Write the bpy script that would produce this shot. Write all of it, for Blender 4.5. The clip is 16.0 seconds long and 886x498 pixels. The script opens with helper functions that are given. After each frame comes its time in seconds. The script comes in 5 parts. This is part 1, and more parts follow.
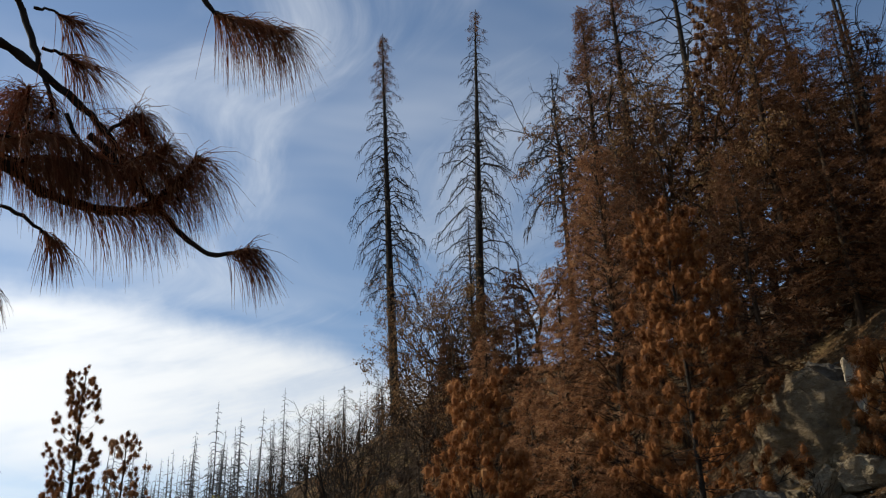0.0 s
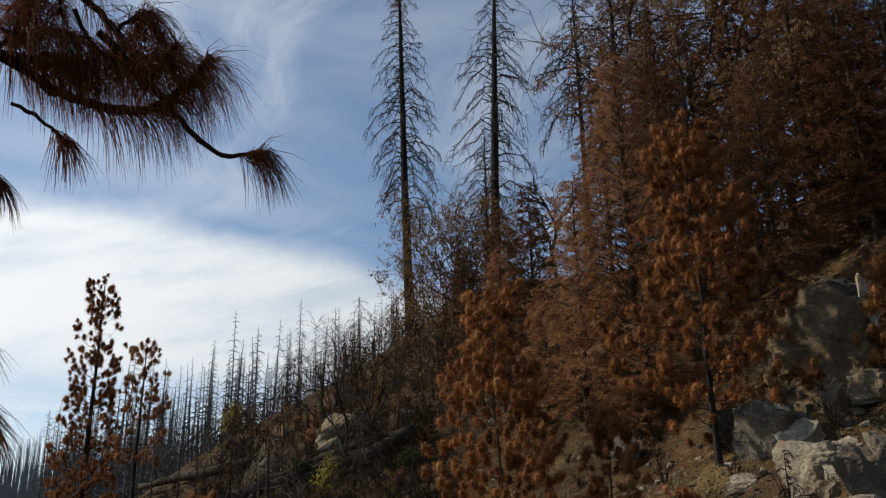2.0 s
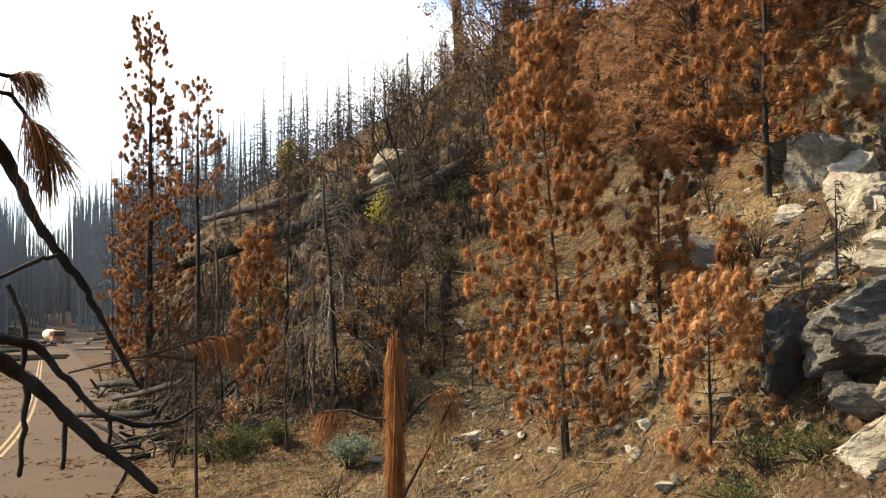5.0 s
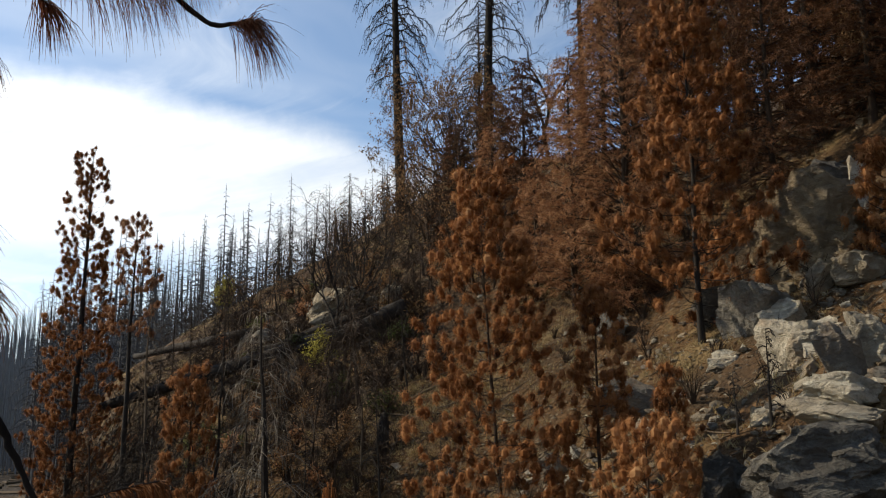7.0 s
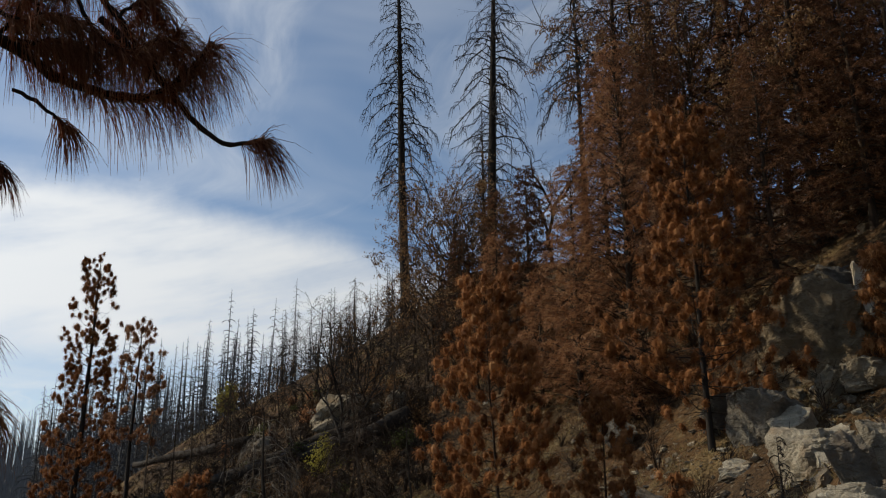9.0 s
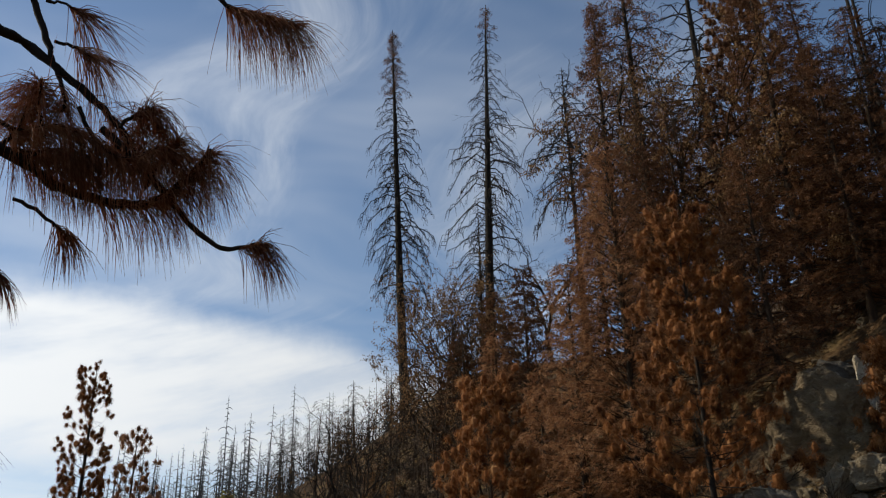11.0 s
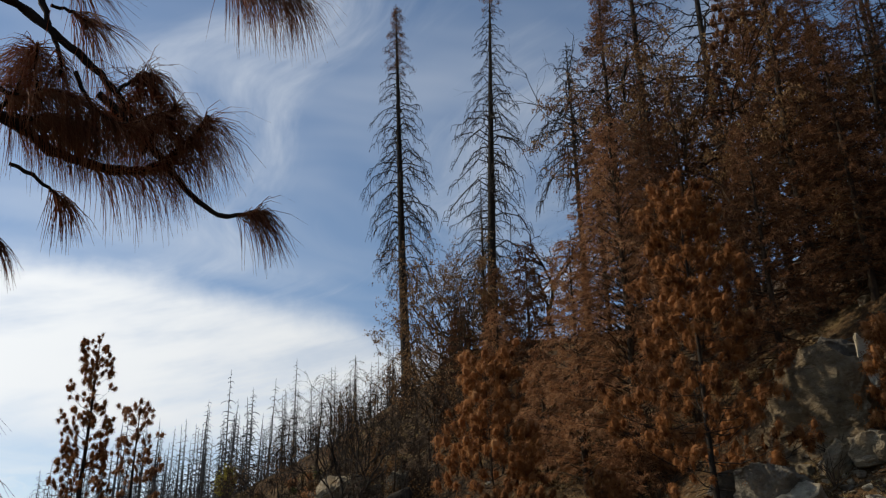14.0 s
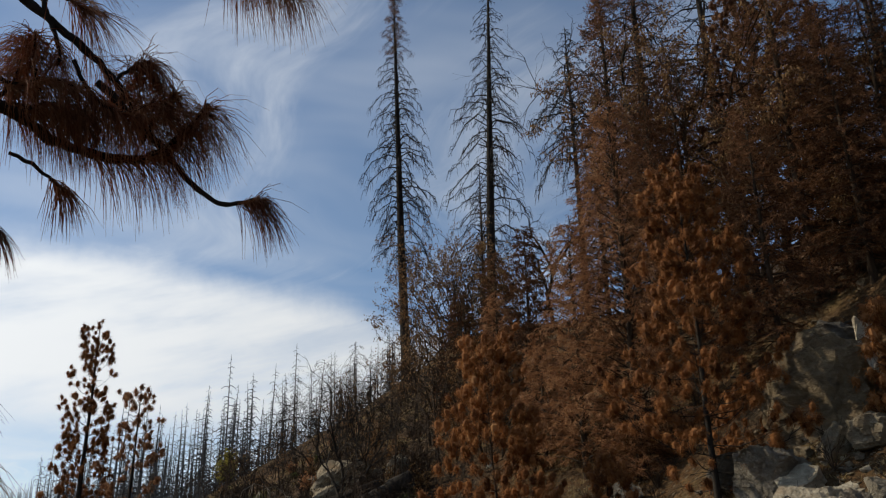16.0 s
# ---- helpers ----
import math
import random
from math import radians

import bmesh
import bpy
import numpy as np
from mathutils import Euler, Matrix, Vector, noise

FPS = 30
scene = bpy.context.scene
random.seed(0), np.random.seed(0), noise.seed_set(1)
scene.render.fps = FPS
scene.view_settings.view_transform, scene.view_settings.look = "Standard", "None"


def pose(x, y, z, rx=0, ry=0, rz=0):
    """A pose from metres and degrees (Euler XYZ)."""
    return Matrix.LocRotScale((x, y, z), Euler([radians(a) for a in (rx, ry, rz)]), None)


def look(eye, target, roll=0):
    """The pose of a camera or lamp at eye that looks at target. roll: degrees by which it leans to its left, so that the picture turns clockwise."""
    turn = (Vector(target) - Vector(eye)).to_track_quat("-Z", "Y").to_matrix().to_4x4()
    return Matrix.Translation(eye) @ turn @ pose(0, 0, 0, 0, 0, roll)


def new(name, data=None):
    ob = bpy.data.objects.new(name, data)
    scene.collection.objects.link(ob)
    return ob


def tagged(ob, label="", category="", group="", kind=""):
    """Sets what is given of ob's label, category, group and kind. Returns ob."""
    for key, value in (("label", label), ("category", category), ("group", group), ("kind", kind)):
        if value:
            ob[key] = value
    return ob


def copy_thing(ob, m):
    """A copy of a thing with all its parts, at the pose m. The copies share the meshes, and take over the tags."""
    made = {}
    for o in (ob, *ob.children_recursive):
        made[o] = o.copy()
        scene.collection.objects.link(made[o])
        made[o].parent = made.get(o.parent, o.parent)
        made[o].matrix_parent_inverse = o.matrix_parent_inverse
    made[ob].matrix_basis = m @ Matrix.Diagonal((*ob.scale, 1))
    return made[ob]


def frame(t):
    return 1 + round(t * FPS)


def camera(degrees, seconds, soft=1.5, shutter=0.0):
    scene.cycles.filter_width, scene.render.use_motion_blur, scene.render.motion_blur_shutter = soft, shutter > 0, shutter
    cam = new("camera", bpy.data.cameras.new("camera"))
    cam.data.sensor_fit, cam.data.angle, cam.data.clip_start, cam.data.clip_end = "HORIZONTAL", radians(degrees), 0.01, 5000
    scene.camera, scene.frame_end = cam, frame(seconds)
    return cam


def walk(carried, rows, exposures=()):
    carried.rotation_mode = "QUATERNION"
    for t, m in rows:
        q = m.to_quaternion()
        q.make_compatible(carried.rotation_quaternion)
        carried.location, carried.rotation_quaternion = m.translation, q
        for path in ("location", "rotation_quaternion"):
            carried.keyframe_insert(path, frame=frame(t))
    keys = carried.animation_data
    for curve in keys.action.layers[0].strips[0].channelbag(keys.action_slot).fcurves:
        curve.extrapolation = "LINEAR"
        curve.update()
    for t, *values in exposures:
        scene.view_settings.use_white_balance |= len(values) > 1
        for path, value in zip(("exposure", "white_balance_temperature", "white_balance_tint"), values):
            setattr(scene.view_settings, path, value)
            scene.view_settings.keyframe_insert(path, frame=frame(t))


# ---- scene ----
cam = camera(53.02, 16.0, soft=1.2)
PATH = [
    (0.0, pose(0.010, -0.041, 5.017, 115.04, 1.52, 0.73)),
    (0.5, pose(0.011, -0.038, 5.017, 115.06, 1.42, 0.85)),
    (1.0, pose(0.010, -0.030, 5.015, 114.82, 1.37, 0.94)),
    (1.5, pose(0.010, -0.019, 5.010, 112.69, 1.19, 0.89)),
    (2.0, pose(0.010, 0.001, 4.991, 109.47, 0.70, 1.43)),
    (2.5, pose(0.009, 0.005, 4.990, 100.08, 1.69, 3.66)),
    (3.0, pose(0.011, 0.008, 4.991, 94.10, 1.70, 3.87)),
    (3.2, pose(0.011, 0.010, 4.991, 92.11, 1.54, 3.70)),
    (5.3, pose(-0.002, 0.021, 4.971, 92.85, 0.53, 4.68)),
    (5.5, pose(-0.004, 0.019, 4.974, 94.50, 0.24, 4.06)),
    (6.0, pose(-0.008, 0.017, 4.970, 95.71, -0.30, 3.16)),
    (6.5, pose(-0.003, 0.015, 4.988, 98.29, -0.27, 1.17)),
    (7.0, pose(-0.006, 0.018, 4.994, 101.57, 0.15, 0.65)),
    (7.5, pose(-0.010, 0.008, 5.004, 104.29, 0.46, 1.22)),
    (8.0, pose(-0.010, 0.002, 5.007, 105.90, 0.18, 0.90)),
    (8.5, pose(-0.012, -0.007, 5.016, 106.96, 0.11, 1.05)),
    (9.0, pose(-0.009, -0.017, 5.024, 108.30, 0.15, 0.97)),
    (9.5, pose(-0.009, -0.010, 5.023, 110.75, 0.71, 1.10)),
    (10.0, pose(-0.006, -0.012, 5.024, 113.07, 0.97, 1.00)),
    (10.2, pose(-0.005, -0.014, 5.025, 113.91, 1.28, 1.14)),
    (12.5, pose(-0.004, -0.017, 5.003, 115.18, 0.73, 1.35)),
    (13.0, pose(0.003, -0.013, 5.000, 114.37, 0.57, 0.77)),
    (13.5, pose(0.004, -0.004, 4.996, 114.15, 0.70, 0.80)),
    (14.0, pose(0.009, 0.013, 4.999, 113.30, 0.74, 1.23)),
    (14.5, pose(0.007, 0.018, 5.000, 112.58, 1.08, 1.25)),
    (15.0, pose(0.005, 0.014, 5.000, 112.32, 1.06, 0.92)),
    (15.5, pose(0.004, 0.010, 5.004, 112.26, 1.06, 1.32)),
    (16.0, pose(0.005, 0.003, 5.006, 112.31, 1.00, 1.27)),
]
# seconds, stops, kelvin, tint
EXPOSURES = [(0.0, -0.21, 6400, 6), (2.0, -0.36, 6400, 6), (2.6, -0.60, 6400, 6), (3.2, 0.6, 6850, 6), (5.3, 1.42, 6850, 6), (5.8, 1.21, 6850, 6), (6.4, 0.75, 6850, 6), (7.0, 0.10, 6400, 6), (7.5, -0.30, 6400, 6), (8.0, -0.70, 6400, 6), (8.5, -0.74, 6400, 6), (9.0, -0.50, 6400, 6), (10.0, -0.38, 6400, 6), (12.5, -0.34, 6400, 6), (16.0, -0.42, 6400, 6)]
walk(cam, PATH, EXPOSURES)

# ---- world, sun ----
SUN_TURN, SUN_HEIGHT = radians(-77), radians(37)   # clockwise from +y; above the horizon
sun_way = Vector((math.sin(SUN_TURN) * math.cos(SUN_HEIGHT), math.cos(SUN_TURN) * math.cos(SUN_HEIGHT), math.sin(SUN_HEIGHT)))
sun = new("sun", bpy.data.lights.new("sun", "SUN"))
sun.data.energy, sun.data.angle, sun.data.color = 5.4, radians(0.7), (1.0, 0.86, 0.68)
sun.matrix_world = look(sun_way * 300, (0, 0, 0))


class Graph:
    """Short hand for node trees."""

    def __init__(self, tree):
        self.tree = tree
        tree.nodes.clear()

    def node(self, kind, ins=None, **props):
        n = self.tree.nodes.new(kind)
        for key, value in props.items():
            setattr(n, key, value)
        for key, value in (ins or {}).items():
            if isinstance(value, bpy.types.NodeSocket):
                self.tree.links.new(value, n.inputs[key])
            else:
                n.inputs[key].default_value = value
        return n

    def math(self, op, a, b=0.0, c=0.0, clamp=False):
        return self.node("ShaderNodeMath", {0: a, 1: b, 2: c}, operation=op, use_clamp=clamp).outputs[0]

    def vmath(self, op, a, b=(0, 0, 0)):
        return self.node("ShaderNodeVectorMath", {0: a, 1: b}, operation=op)

    def noise(self, where, scale, detail=4.0, rough=0.55, distortion=0.0):
        return self.node("ShaderNodeTexNoise", {"Vector": where, "Scale": scale, "Detail": detail, "Roughness": rough, "Distortion": distortion}).outputs[0]

    def ramp(self, fac, stops):
        n = self.node("ShaderNodeValToRGB", {0: fac})
        while len(n.color_ramp.elements) < len(stops):
            n.color_ramp.elements.new(0.5)
        for e, (at, colour) in zip(n.color_ramp.elements, stops):
            e.position, e.color = at, (*colour, 1) if len(colour) == 3 else colour
        return n.outputs[0]

    def span(self, v, a, b, lo=0.0, hi=1.0):
        return self.node("ShaderNodeMapRange", {0: v, 1: a, 2: b, 3: lo, 4: hi}, interpolation_type="SMOOTHSTEP").outputs[0]

    def mix(self, fac, a, b, how="MIX"):
        n = self.node("ShaderNodeMix", data_type="RGBA", blend_type=how)
        for sock, v in ((n.inputs[0], fac), (n.inputs[6], a), (n.inputs[7], b)):
            if isinstance(v, bpy.types.NodeSocket):
                self.tree.links.new(v, sock)
            else:
                sock.default_value = v if not isinstance(v, tuple) or len(v) == 4 else (*v, 1)
        return n.outputs[2]


def build_sky():
    world = bpy.data.worlds.new("sky")
    scene.world = world
    world.use_nodes = True
    g = Graph(world.node_tree)
    sky = g.node("ShaderNodeTexSky", sky_type="NISHITA", sun_disc=False, sun_elevation=SUN_HEIGHT, sun_rotation=SUN_TURN, altitude=1200.0, air_density=1.0, dust_density=0.8, ozone_density=1.0)
    way = g.node("ShaderNodeTexCoord").outputs["Generated"]
    sep = g.node("ShaderNodeSeparateXYZ", {0: way})
    up = g.math("MAXIMUM", sep.outputs[2], 0.03)
    px, py = g.math("DIVIDE", sep.outputs[0], up), g.math("DIVIDE", sep.outputs[1], up)
    flat = g.node("ShaderNodeCombineXYZ", {0: px, 1: py, 2: 0.0}).outputs[0]
    bend = g.node("ShaderNodeTexNoise", {"Vector": flat, "Scale": 0.9, "Detail": 2.0}).outputs["Color"]
    bend = g.vmath("MULTIPLY", g.vmath("SUBTRACT", bend, (0.5, 0.5, 0.5)).outputs[0], (0.9, 0.9, 0.0)).outputs[0]
    warped = g.vmath("ADD", flat, bend).outputs[0]
    # long wisps that run from near the zenith down towards the sun's side
    turned = g.node("ShaderNodeMapping", {"Vector": warped, "Rotation": (0, 0, radians(-66)), "Scale": (2.2, 0.55, 1.0)}, vector_type="TEXTURE").outputs[0]
    wisps = g.span(g.noise(turned, 1.5, 7.0, 0.58), 0.47, 0.79)
    fine = g.noise(turned, 5.5, 6.0, 0.6)
    wisps = g.math("MULTIPLY", wisps, g.span(fine, 0.25, 0.7, 0.45, 1.0))
    veil = g.span(g.noise(g.node("ShaderNodeMapping", {"Vector": warped, "Location": (3.1, 0.7, 0), "Rotation": (0, 0, radians(30)), "Scale": (1.6, 0.8, 1)}, vector_type="TEXTURE").outputs[0], 0.9, 4.0, 0.55), 0.44, 0.74, 0.0, 0.26)
    # a bank of bright high cloud low on the sun's side
    tilt = g.vmath("DOT_PRODUCT", way, tuple(BANK_WAY)).outputs["Value"]
    ragged = g.math("ADD", tilt, g.math("MULTIPLY", g.math("SUBTRACT", g.noise(way, 6.0, 7.0, 0.6), 0.5), 0.06))
    bank = g.span(ragged, BANK_EDGE - 0.022, BANK_EDGE + 0.022, 0.0, 1.0)
    low = g.span(sep.outputs[2], 0.17, 0.215, 0.4, 1.0)
    streak = g.noise(g.node("ShaderNodeMapping", {"Vector": way, "Rotation": (0, radians(-14), 0), "Scale": (0.5, 0.5, 0.09)}, vector_type="TEXTURE").outputs[0], 2.2, 5.0, 0.6)
    bank = g.math("MULTIPLY", g.math("MULTIPLY", bank, low), g.span(streak, 0.25, 0.6, 0.6, 1.0))
    cloud = g.math("SUBTRACT", 1.0, g.math("MULTIPLY", g.math("SUBTRACT", 1.0, g.math("MULTIPLY", wisps, 0.7)), g.math("MULTIPLY", g.math("SUBTRACT", 1.0, veil), g.math("SUBTRACT", 1.0, bank))))
    cloud = g.math("MULTIPLY", cloud, g.span(sep.outputs[2], 0.0, 0.06))
    near_sun = g.span(g.vmath("DOT_PRODUCT", way, tuple(sun_way)).outputs["Value"], 0.0, 0.9, 5.0, 8.5)
    white = g.vmath("MULTIPLY", (1.0, 1.0, 1.03), g.node("ShaderNodeCombineXYZ", {0: near_sun, 1: near_sun, 2: near_sun}).outputs[0]).outputs[0]
    colour = g.mix(cloud, sky.outputs[0], white)
    back = g.node("ShaderNodeBackground", {"Color": colour, "Strength": 0.15})
    g.node("ShaderNodeOutputWorld", {"Surface": back.outputs[0]})


BANK_WAY, BANK_EDGE = Vector((-0.2544, 0.2722, -0.9280)), 0.0
build_sky()


# ---- materials ----
def material(name):
    m = bpy.data.materials.new(name)
    m.use_nodes = True
    return m, Graph(m.node_tree)


def place_node(g):
    return g.node("ShaderNodeNewGeometry").outputs["Position"]


def needle_material(name, stops, thin=0.4, rough=0.6):
    """Dead needles and leaves: one hue a needle, drifting from clump to clump, with some light coming through."""
    m, g = material(name)
    geo = g.node("ShaderNodeNewGeometry")
    each = geo.outputs["Random Per Island"]
    patch = g.math("ADD", g.math("MULTIPLY", g.noise(geo.outputs["Position"], 3.4, 2.0), 0.75), g.math("MULTIPLY", g.noise(geo.outputs["Position"], 0.8, 2.0), 0.4))
    tree = g.node("ShaderNodeObjectInfo").outputs["Random"]
    fac = g.math("ADD", g.math("MULTIPLY", each, 0.4), g.math("MULTIPLY", g.math("SUBTRACT", patch, 0.57), 1.7))
    fac = g.math("ADD", fac, g.math("ADD", g.math("MULTIPLY", g.math("SUBTRACT", tree, 0.5), 0.2), 0.3), clamp=True)
    colour = g.ramp(fac, stops)
    body = g.node("ShaderNodeBsdfPrincipled", {"Base Color": colour, "Roughness": rough, "Specular IOR Level": 0.08})
    glow = g.node("ShaderNodeBsdfTranslucent", {"Color": colour})
    mixed = g.node("ShaderNodeMixShader", {0: thin, 1: body.outputs[0], 2: glow.outputs[0]})
    g.node("ShaderNodeOutputMaterial", {"Surface": mixed.outputs[0]})
    return m


def bark_material(name, dark, light, scale=9.0, bump=0.6, rough=0.9):
    """Charred or weathered bark with upright plates and pale worn spots."""
    m, g = material(name)
    where = g.node("ShaderNodeTexCoord").outputs["Object"]
    long = g.node("ShaderNodeMapping", {"Vector": where, "Scale": (1, 1, 0.22)}).outputs[0]
    plates = g.noise(long, scale, 6.0, 0.62)
    patch = g.noise(where, 0.8, 4.0)
    fac = g.math("ADD", g.math("MULTIPLY", plates, 0.65), g.math("MULTIPLY", patch, 0.4), clamp=True)
    colour = g.ramp(fac, ((0.35, dark), (0.56, tuple(0.5 * (a + b) for a, b in zip(dark, light))), (0.76, light)))
    relief_node = g.node("ShaderNodeBump", {"Height": plates, "Strength": bump, "Distance": 0.03})
    body = g.node("ShaderNodeBsdfPrincipled", {"Base Color": colour, "Roughness": rough, "Specular IOR Level": 0.2, "Normal": relief_node.outputs[0]})
    g.node("ShaderNodeOutputMaterial", {"Surface": body.outputs[0]})
    return m


def rock_material(name, tones, stain=(0.32, 0.2, 0.1), stain_amount=0.45):
    m, g = material(name)
    where = place_node(g)
    tone = g.node("ShaderNodeObjectInfo").outputs["Random"]
    big = g.noise(where, 0.9, 5.0, 0.6, 0.6)
    grain = g.noise(where, 26.0, 5.0, 0.7)
    layer = g.noise(g.node("ShaderNodeMapping", {"Vector": where, "Rotation": (0.4, 0.5, 0.2), "Scale": (1.0, 1.0, 1.8)}).outputs[0], 2.6, 7.0, 0.66)
    fac = g.math("ADD", g.math("MULTIPLY", layer, 0.6), g.math("MULTIPLY", grain, 0.25))
    fac = g.math("ADD", fac, g.math("MULTIPLY", g.math("SUBTRACT", tone, 0.35), 0.22), clamp=True)
    colour = g.ramp(fac, tones)
    rust = g.math("MULTIPLY", g.span(big, 0.5, 0.72), stain_amount)
    colour = g.mix(rust, colour, stain)
    soot = g.span(g.noise(where, 1.9, 6.0, 0.65), 0.56, 0.72, 0.0, 0.55)
    colour = g.mix(soot, colour, (0.05, 0.048, 0.045))
    crack = g.node("ShaderNodeTexVoronoi", {"Vector": g.node("ShaderNodeMapping", {"Vector": where, "Rotation": (0.3, 0.2, 0.5), "Scale": (1.0, 1.0, 2.2)}).outputs[0], "Scale": 2.6, "Randomness": 1.0}, feature="DISTANCE_TO_EDGE").outputs[0]
    line = g.span(g.math("ADD", crack, g.math("MULTIPLY", g.math("SUBTRACT", layer, 0.5), 0.3)), 0.0, 0.06)
    height = g.math("ADD", g.math("MULTIPLY", layer, 0.8), g.math("ADD", g.math("MULTIPLY", grain, 0.35), g.math("MULTIPLY", line, 0.1)))
    relief_node = g.node("ShaderNodeBump", {"Height": height, "Strength": 1.0, "Distance": 0.2})
    body = g.node("ShaderNodeBsdfPrincipled", {"Base Color": colour, "Roughness": 0.85, "Specular IOR Level": 0.3, "Normal": relief_node.outputs[0]})
    g.node("ShaderNodeOutputMaterial", {"Surface": body.outputs[0]})
    return m


def plain_material(name, colour, rough=0.6, metal=0.0, wear=0.25, scale=8.0):
    m, g = material(name)
    where = g.node("ShaderNodeTexCoord").outputs["Object"]
    dirt = g.noise(where, scale, 5.0, 0.6)
    tint = g.mix(g.span(dirt, 0.4, 0.75, 0.0, wear), colour, (0.12, 0.1, 0.08))
    body = g.node("ShaderNodeBsdfPrincipled", {"Base Color": tint, "Roughness": rough, "Metallic": metal})
    g.node("ShaderNodeOutputMaterial", {"Surface": body.outputs[0]})
    return m


def earth_material():
    """Dry slope: tan soil and gravel, rust needle litter, patches of ash and straw-coloured grass."""
    m, g = material("burnt_slope_soil")
    where = place_node(g)
    large, mid = g.noise(where, 0.22, 5.0, 0.6), g.noise(where, 0.9, 6.0, 0.62)
    small, dust = g.noise(where, 5.5, 6.0, 0.65), g.noise(where, 34.0, 4.0, 0.7)
    pebbles = g.node("ShaderNodeTexVoronoi", {"Vector": where, "Scale": 11.0}).outputs["Distance"]
    soil = g.ramp(g.math("ADD", g.math("MULTIPLY", small, 0.7), g.math("MULTIPLY", dust, 0.3)), ((0.3, (0.026, 0.0162, 0.00735)), (0.5, (0.0764, 0.0471, 0.0213)), (0.72, (0.161, 0.104, 0.0485))))
    litter = g.ramp(small, ((0.35, (0.0399, 0.0219, 0.00956)), (0.65, (0.148, 0.0812, 0.0345))))
    soil = g.mix(g.span(g.math("ADD", mid, g.math("MULTIPLY", dust, 0.15)), 0.44, 0.62, 0.0, 0.85), soil, litter)
    straw = g.ramp(small, ((0.3, (0.13, 0.0893, 0.0368)), (0.7, (0.312, 0.227, 0.107))))
    soil = g.mix(g.span(g.noise(g.vmath("ADD", where, (31, 7, 0)).outputs[0], 0.35, 5.0, 0.6), 0.52, 0.66, 0.0, 0.55), soil, straw)
    ash = g.span(g.math("ADD", large, g.math("MULTIPLY", small, 0.25)), 0.56, 0.74, 0.0, 0.5)
    soil = g.mix(ash, soil, (0.033, 0.026, 0.0184))
    grit = g.node("ShaderNodeTexVoronoi", {"Vector": where, "Scale": 7.0})
    chip = g.math("MULTIPLY", g.span(grit.outputs["Distance"], 0.42, 0.2), g.span(g.node("ShaderNodeSeparateXYZ", {0: grit.outputs["Color"]}).outputs[0], 0.6, 0.75))
    soil = g.mix(chip, soil, g.ramp(dust, ((0.3, (0.0608, 0.0471, 0.0316)), (0.7, (0.217, 0.171, 0.114)))))
    twig_mark = g.span(g.noise(g.vmath("MULTIPLY", where, (1.0, 1.0, 1.0)).outputs[0], 14.0, 5.0, 0.7), 0.58, 0.68, 0.0, 0.8)
    soil = g.mix(twig_mark, soil, (0.0243, 0.0162, 0.0103))
    clearing = g.math("MULTIPLY", g.span(g.node("ShaderNodeSeparateXYZ", {0: where}).outputs[1], 85.0, 130.0), g.span(mid, 0.3, 0.6, 0.5, 0.95))
    soil = g.mix(clearing, soil, (0.0304, 0.026, 0.0221))
    height = g.math("ADD", g.math("MULTIPLY", small, 1.0), g.math("ADD", g.math("MULTIPLY", dust, 0.25), g.math("MULTIPLY", pebbles, -0.5)))
    relief_node = g.node("ShaderNodeBump", {"Height": height, "Strength": 1.0, "Distance": 0.13})
    body = g.node("ShaderNodeBsdfPrincipled", {"Base Color": soil, "Roughness": 0.95, "Specular IOR Level": 0.15, "Normal": relief_node.outputs[0]})
    g.node("ShaderNodeOutputMaterial", {"Surface": body.outputs[0]})
    return m


def asphalt_material():
    """Old asphalt under a skin of tan dust with wheel tracks."""
    m, g = material("dusty_asphalt")
    where = place_node(g)
    grit, cloud = g.noise(where, 30.0, 4.0, 0.7), g.noise(where, 0.7, 5.0, 0.6)
    base = g.ramp(grit, ((0.3, (0.0238, 0.0204, 0.017)), (0.7, (0.051, 0.0442, 0.03655))))
    dust = g.ramp(grit, ((0.3, (0.0425, 0.02635, 0.0153)), (0.7, (0.1062, 0.068, 0.0408))))
    colour = g.mix(g.span(cloud, 0.3, 0.6, 0.65, 1.0), base, dust)
    relief_node = g.node("ShaderNodeBump", {"Height": grit, "Strength": 0.4, "Distance": 0.01})
    body = g.node("ShaderNodeBsdfPrincipled", {"Base Color": colour, "Roughness": 0.95, "Specular IOR Level": 0.12, "Normal": relief_node.outputs[0]})
    g.node("ShaderNodeOutputMaterial", {"Surface": body.outputs[0]})
    return m


ORANGE = ((0.05, (0.0663, 0.02652, 0.00975)), (0.35, (0.195, 0.08034, 0.02808)), (0.65, (0.3315, 0.1466, 0.05304)), (0.95, (0.4368, 0.2457, 0.1092)))
RUST = ((0.05, (0.0856, 0.0409, 0.0209)), (0.4, (0.233, 0.111, 0.0533)), (0.7, (0.381, 0.202, 0.0999)), (0.95, (0.495, 0.305, 0.171)))
UMBER = ((0.05, (0.0273, 0.01404, 0.0078)), (0.4, (0.0741, 0.03276, 0.0156)), (0.7, (0.1365, 0.0624, 0.02886)), (0.95, (0.2106, 0.117, 0.0624)))
LEAFY = ((0.05, (0.05304, 0.02652, 0.0117)), (0.4, (0.1326, 0.0702, 0.02964)), (0.7, (0.2262, 0.1365, 0.0624)), (0.95, (0.3276, 0.234, 0.1248)))
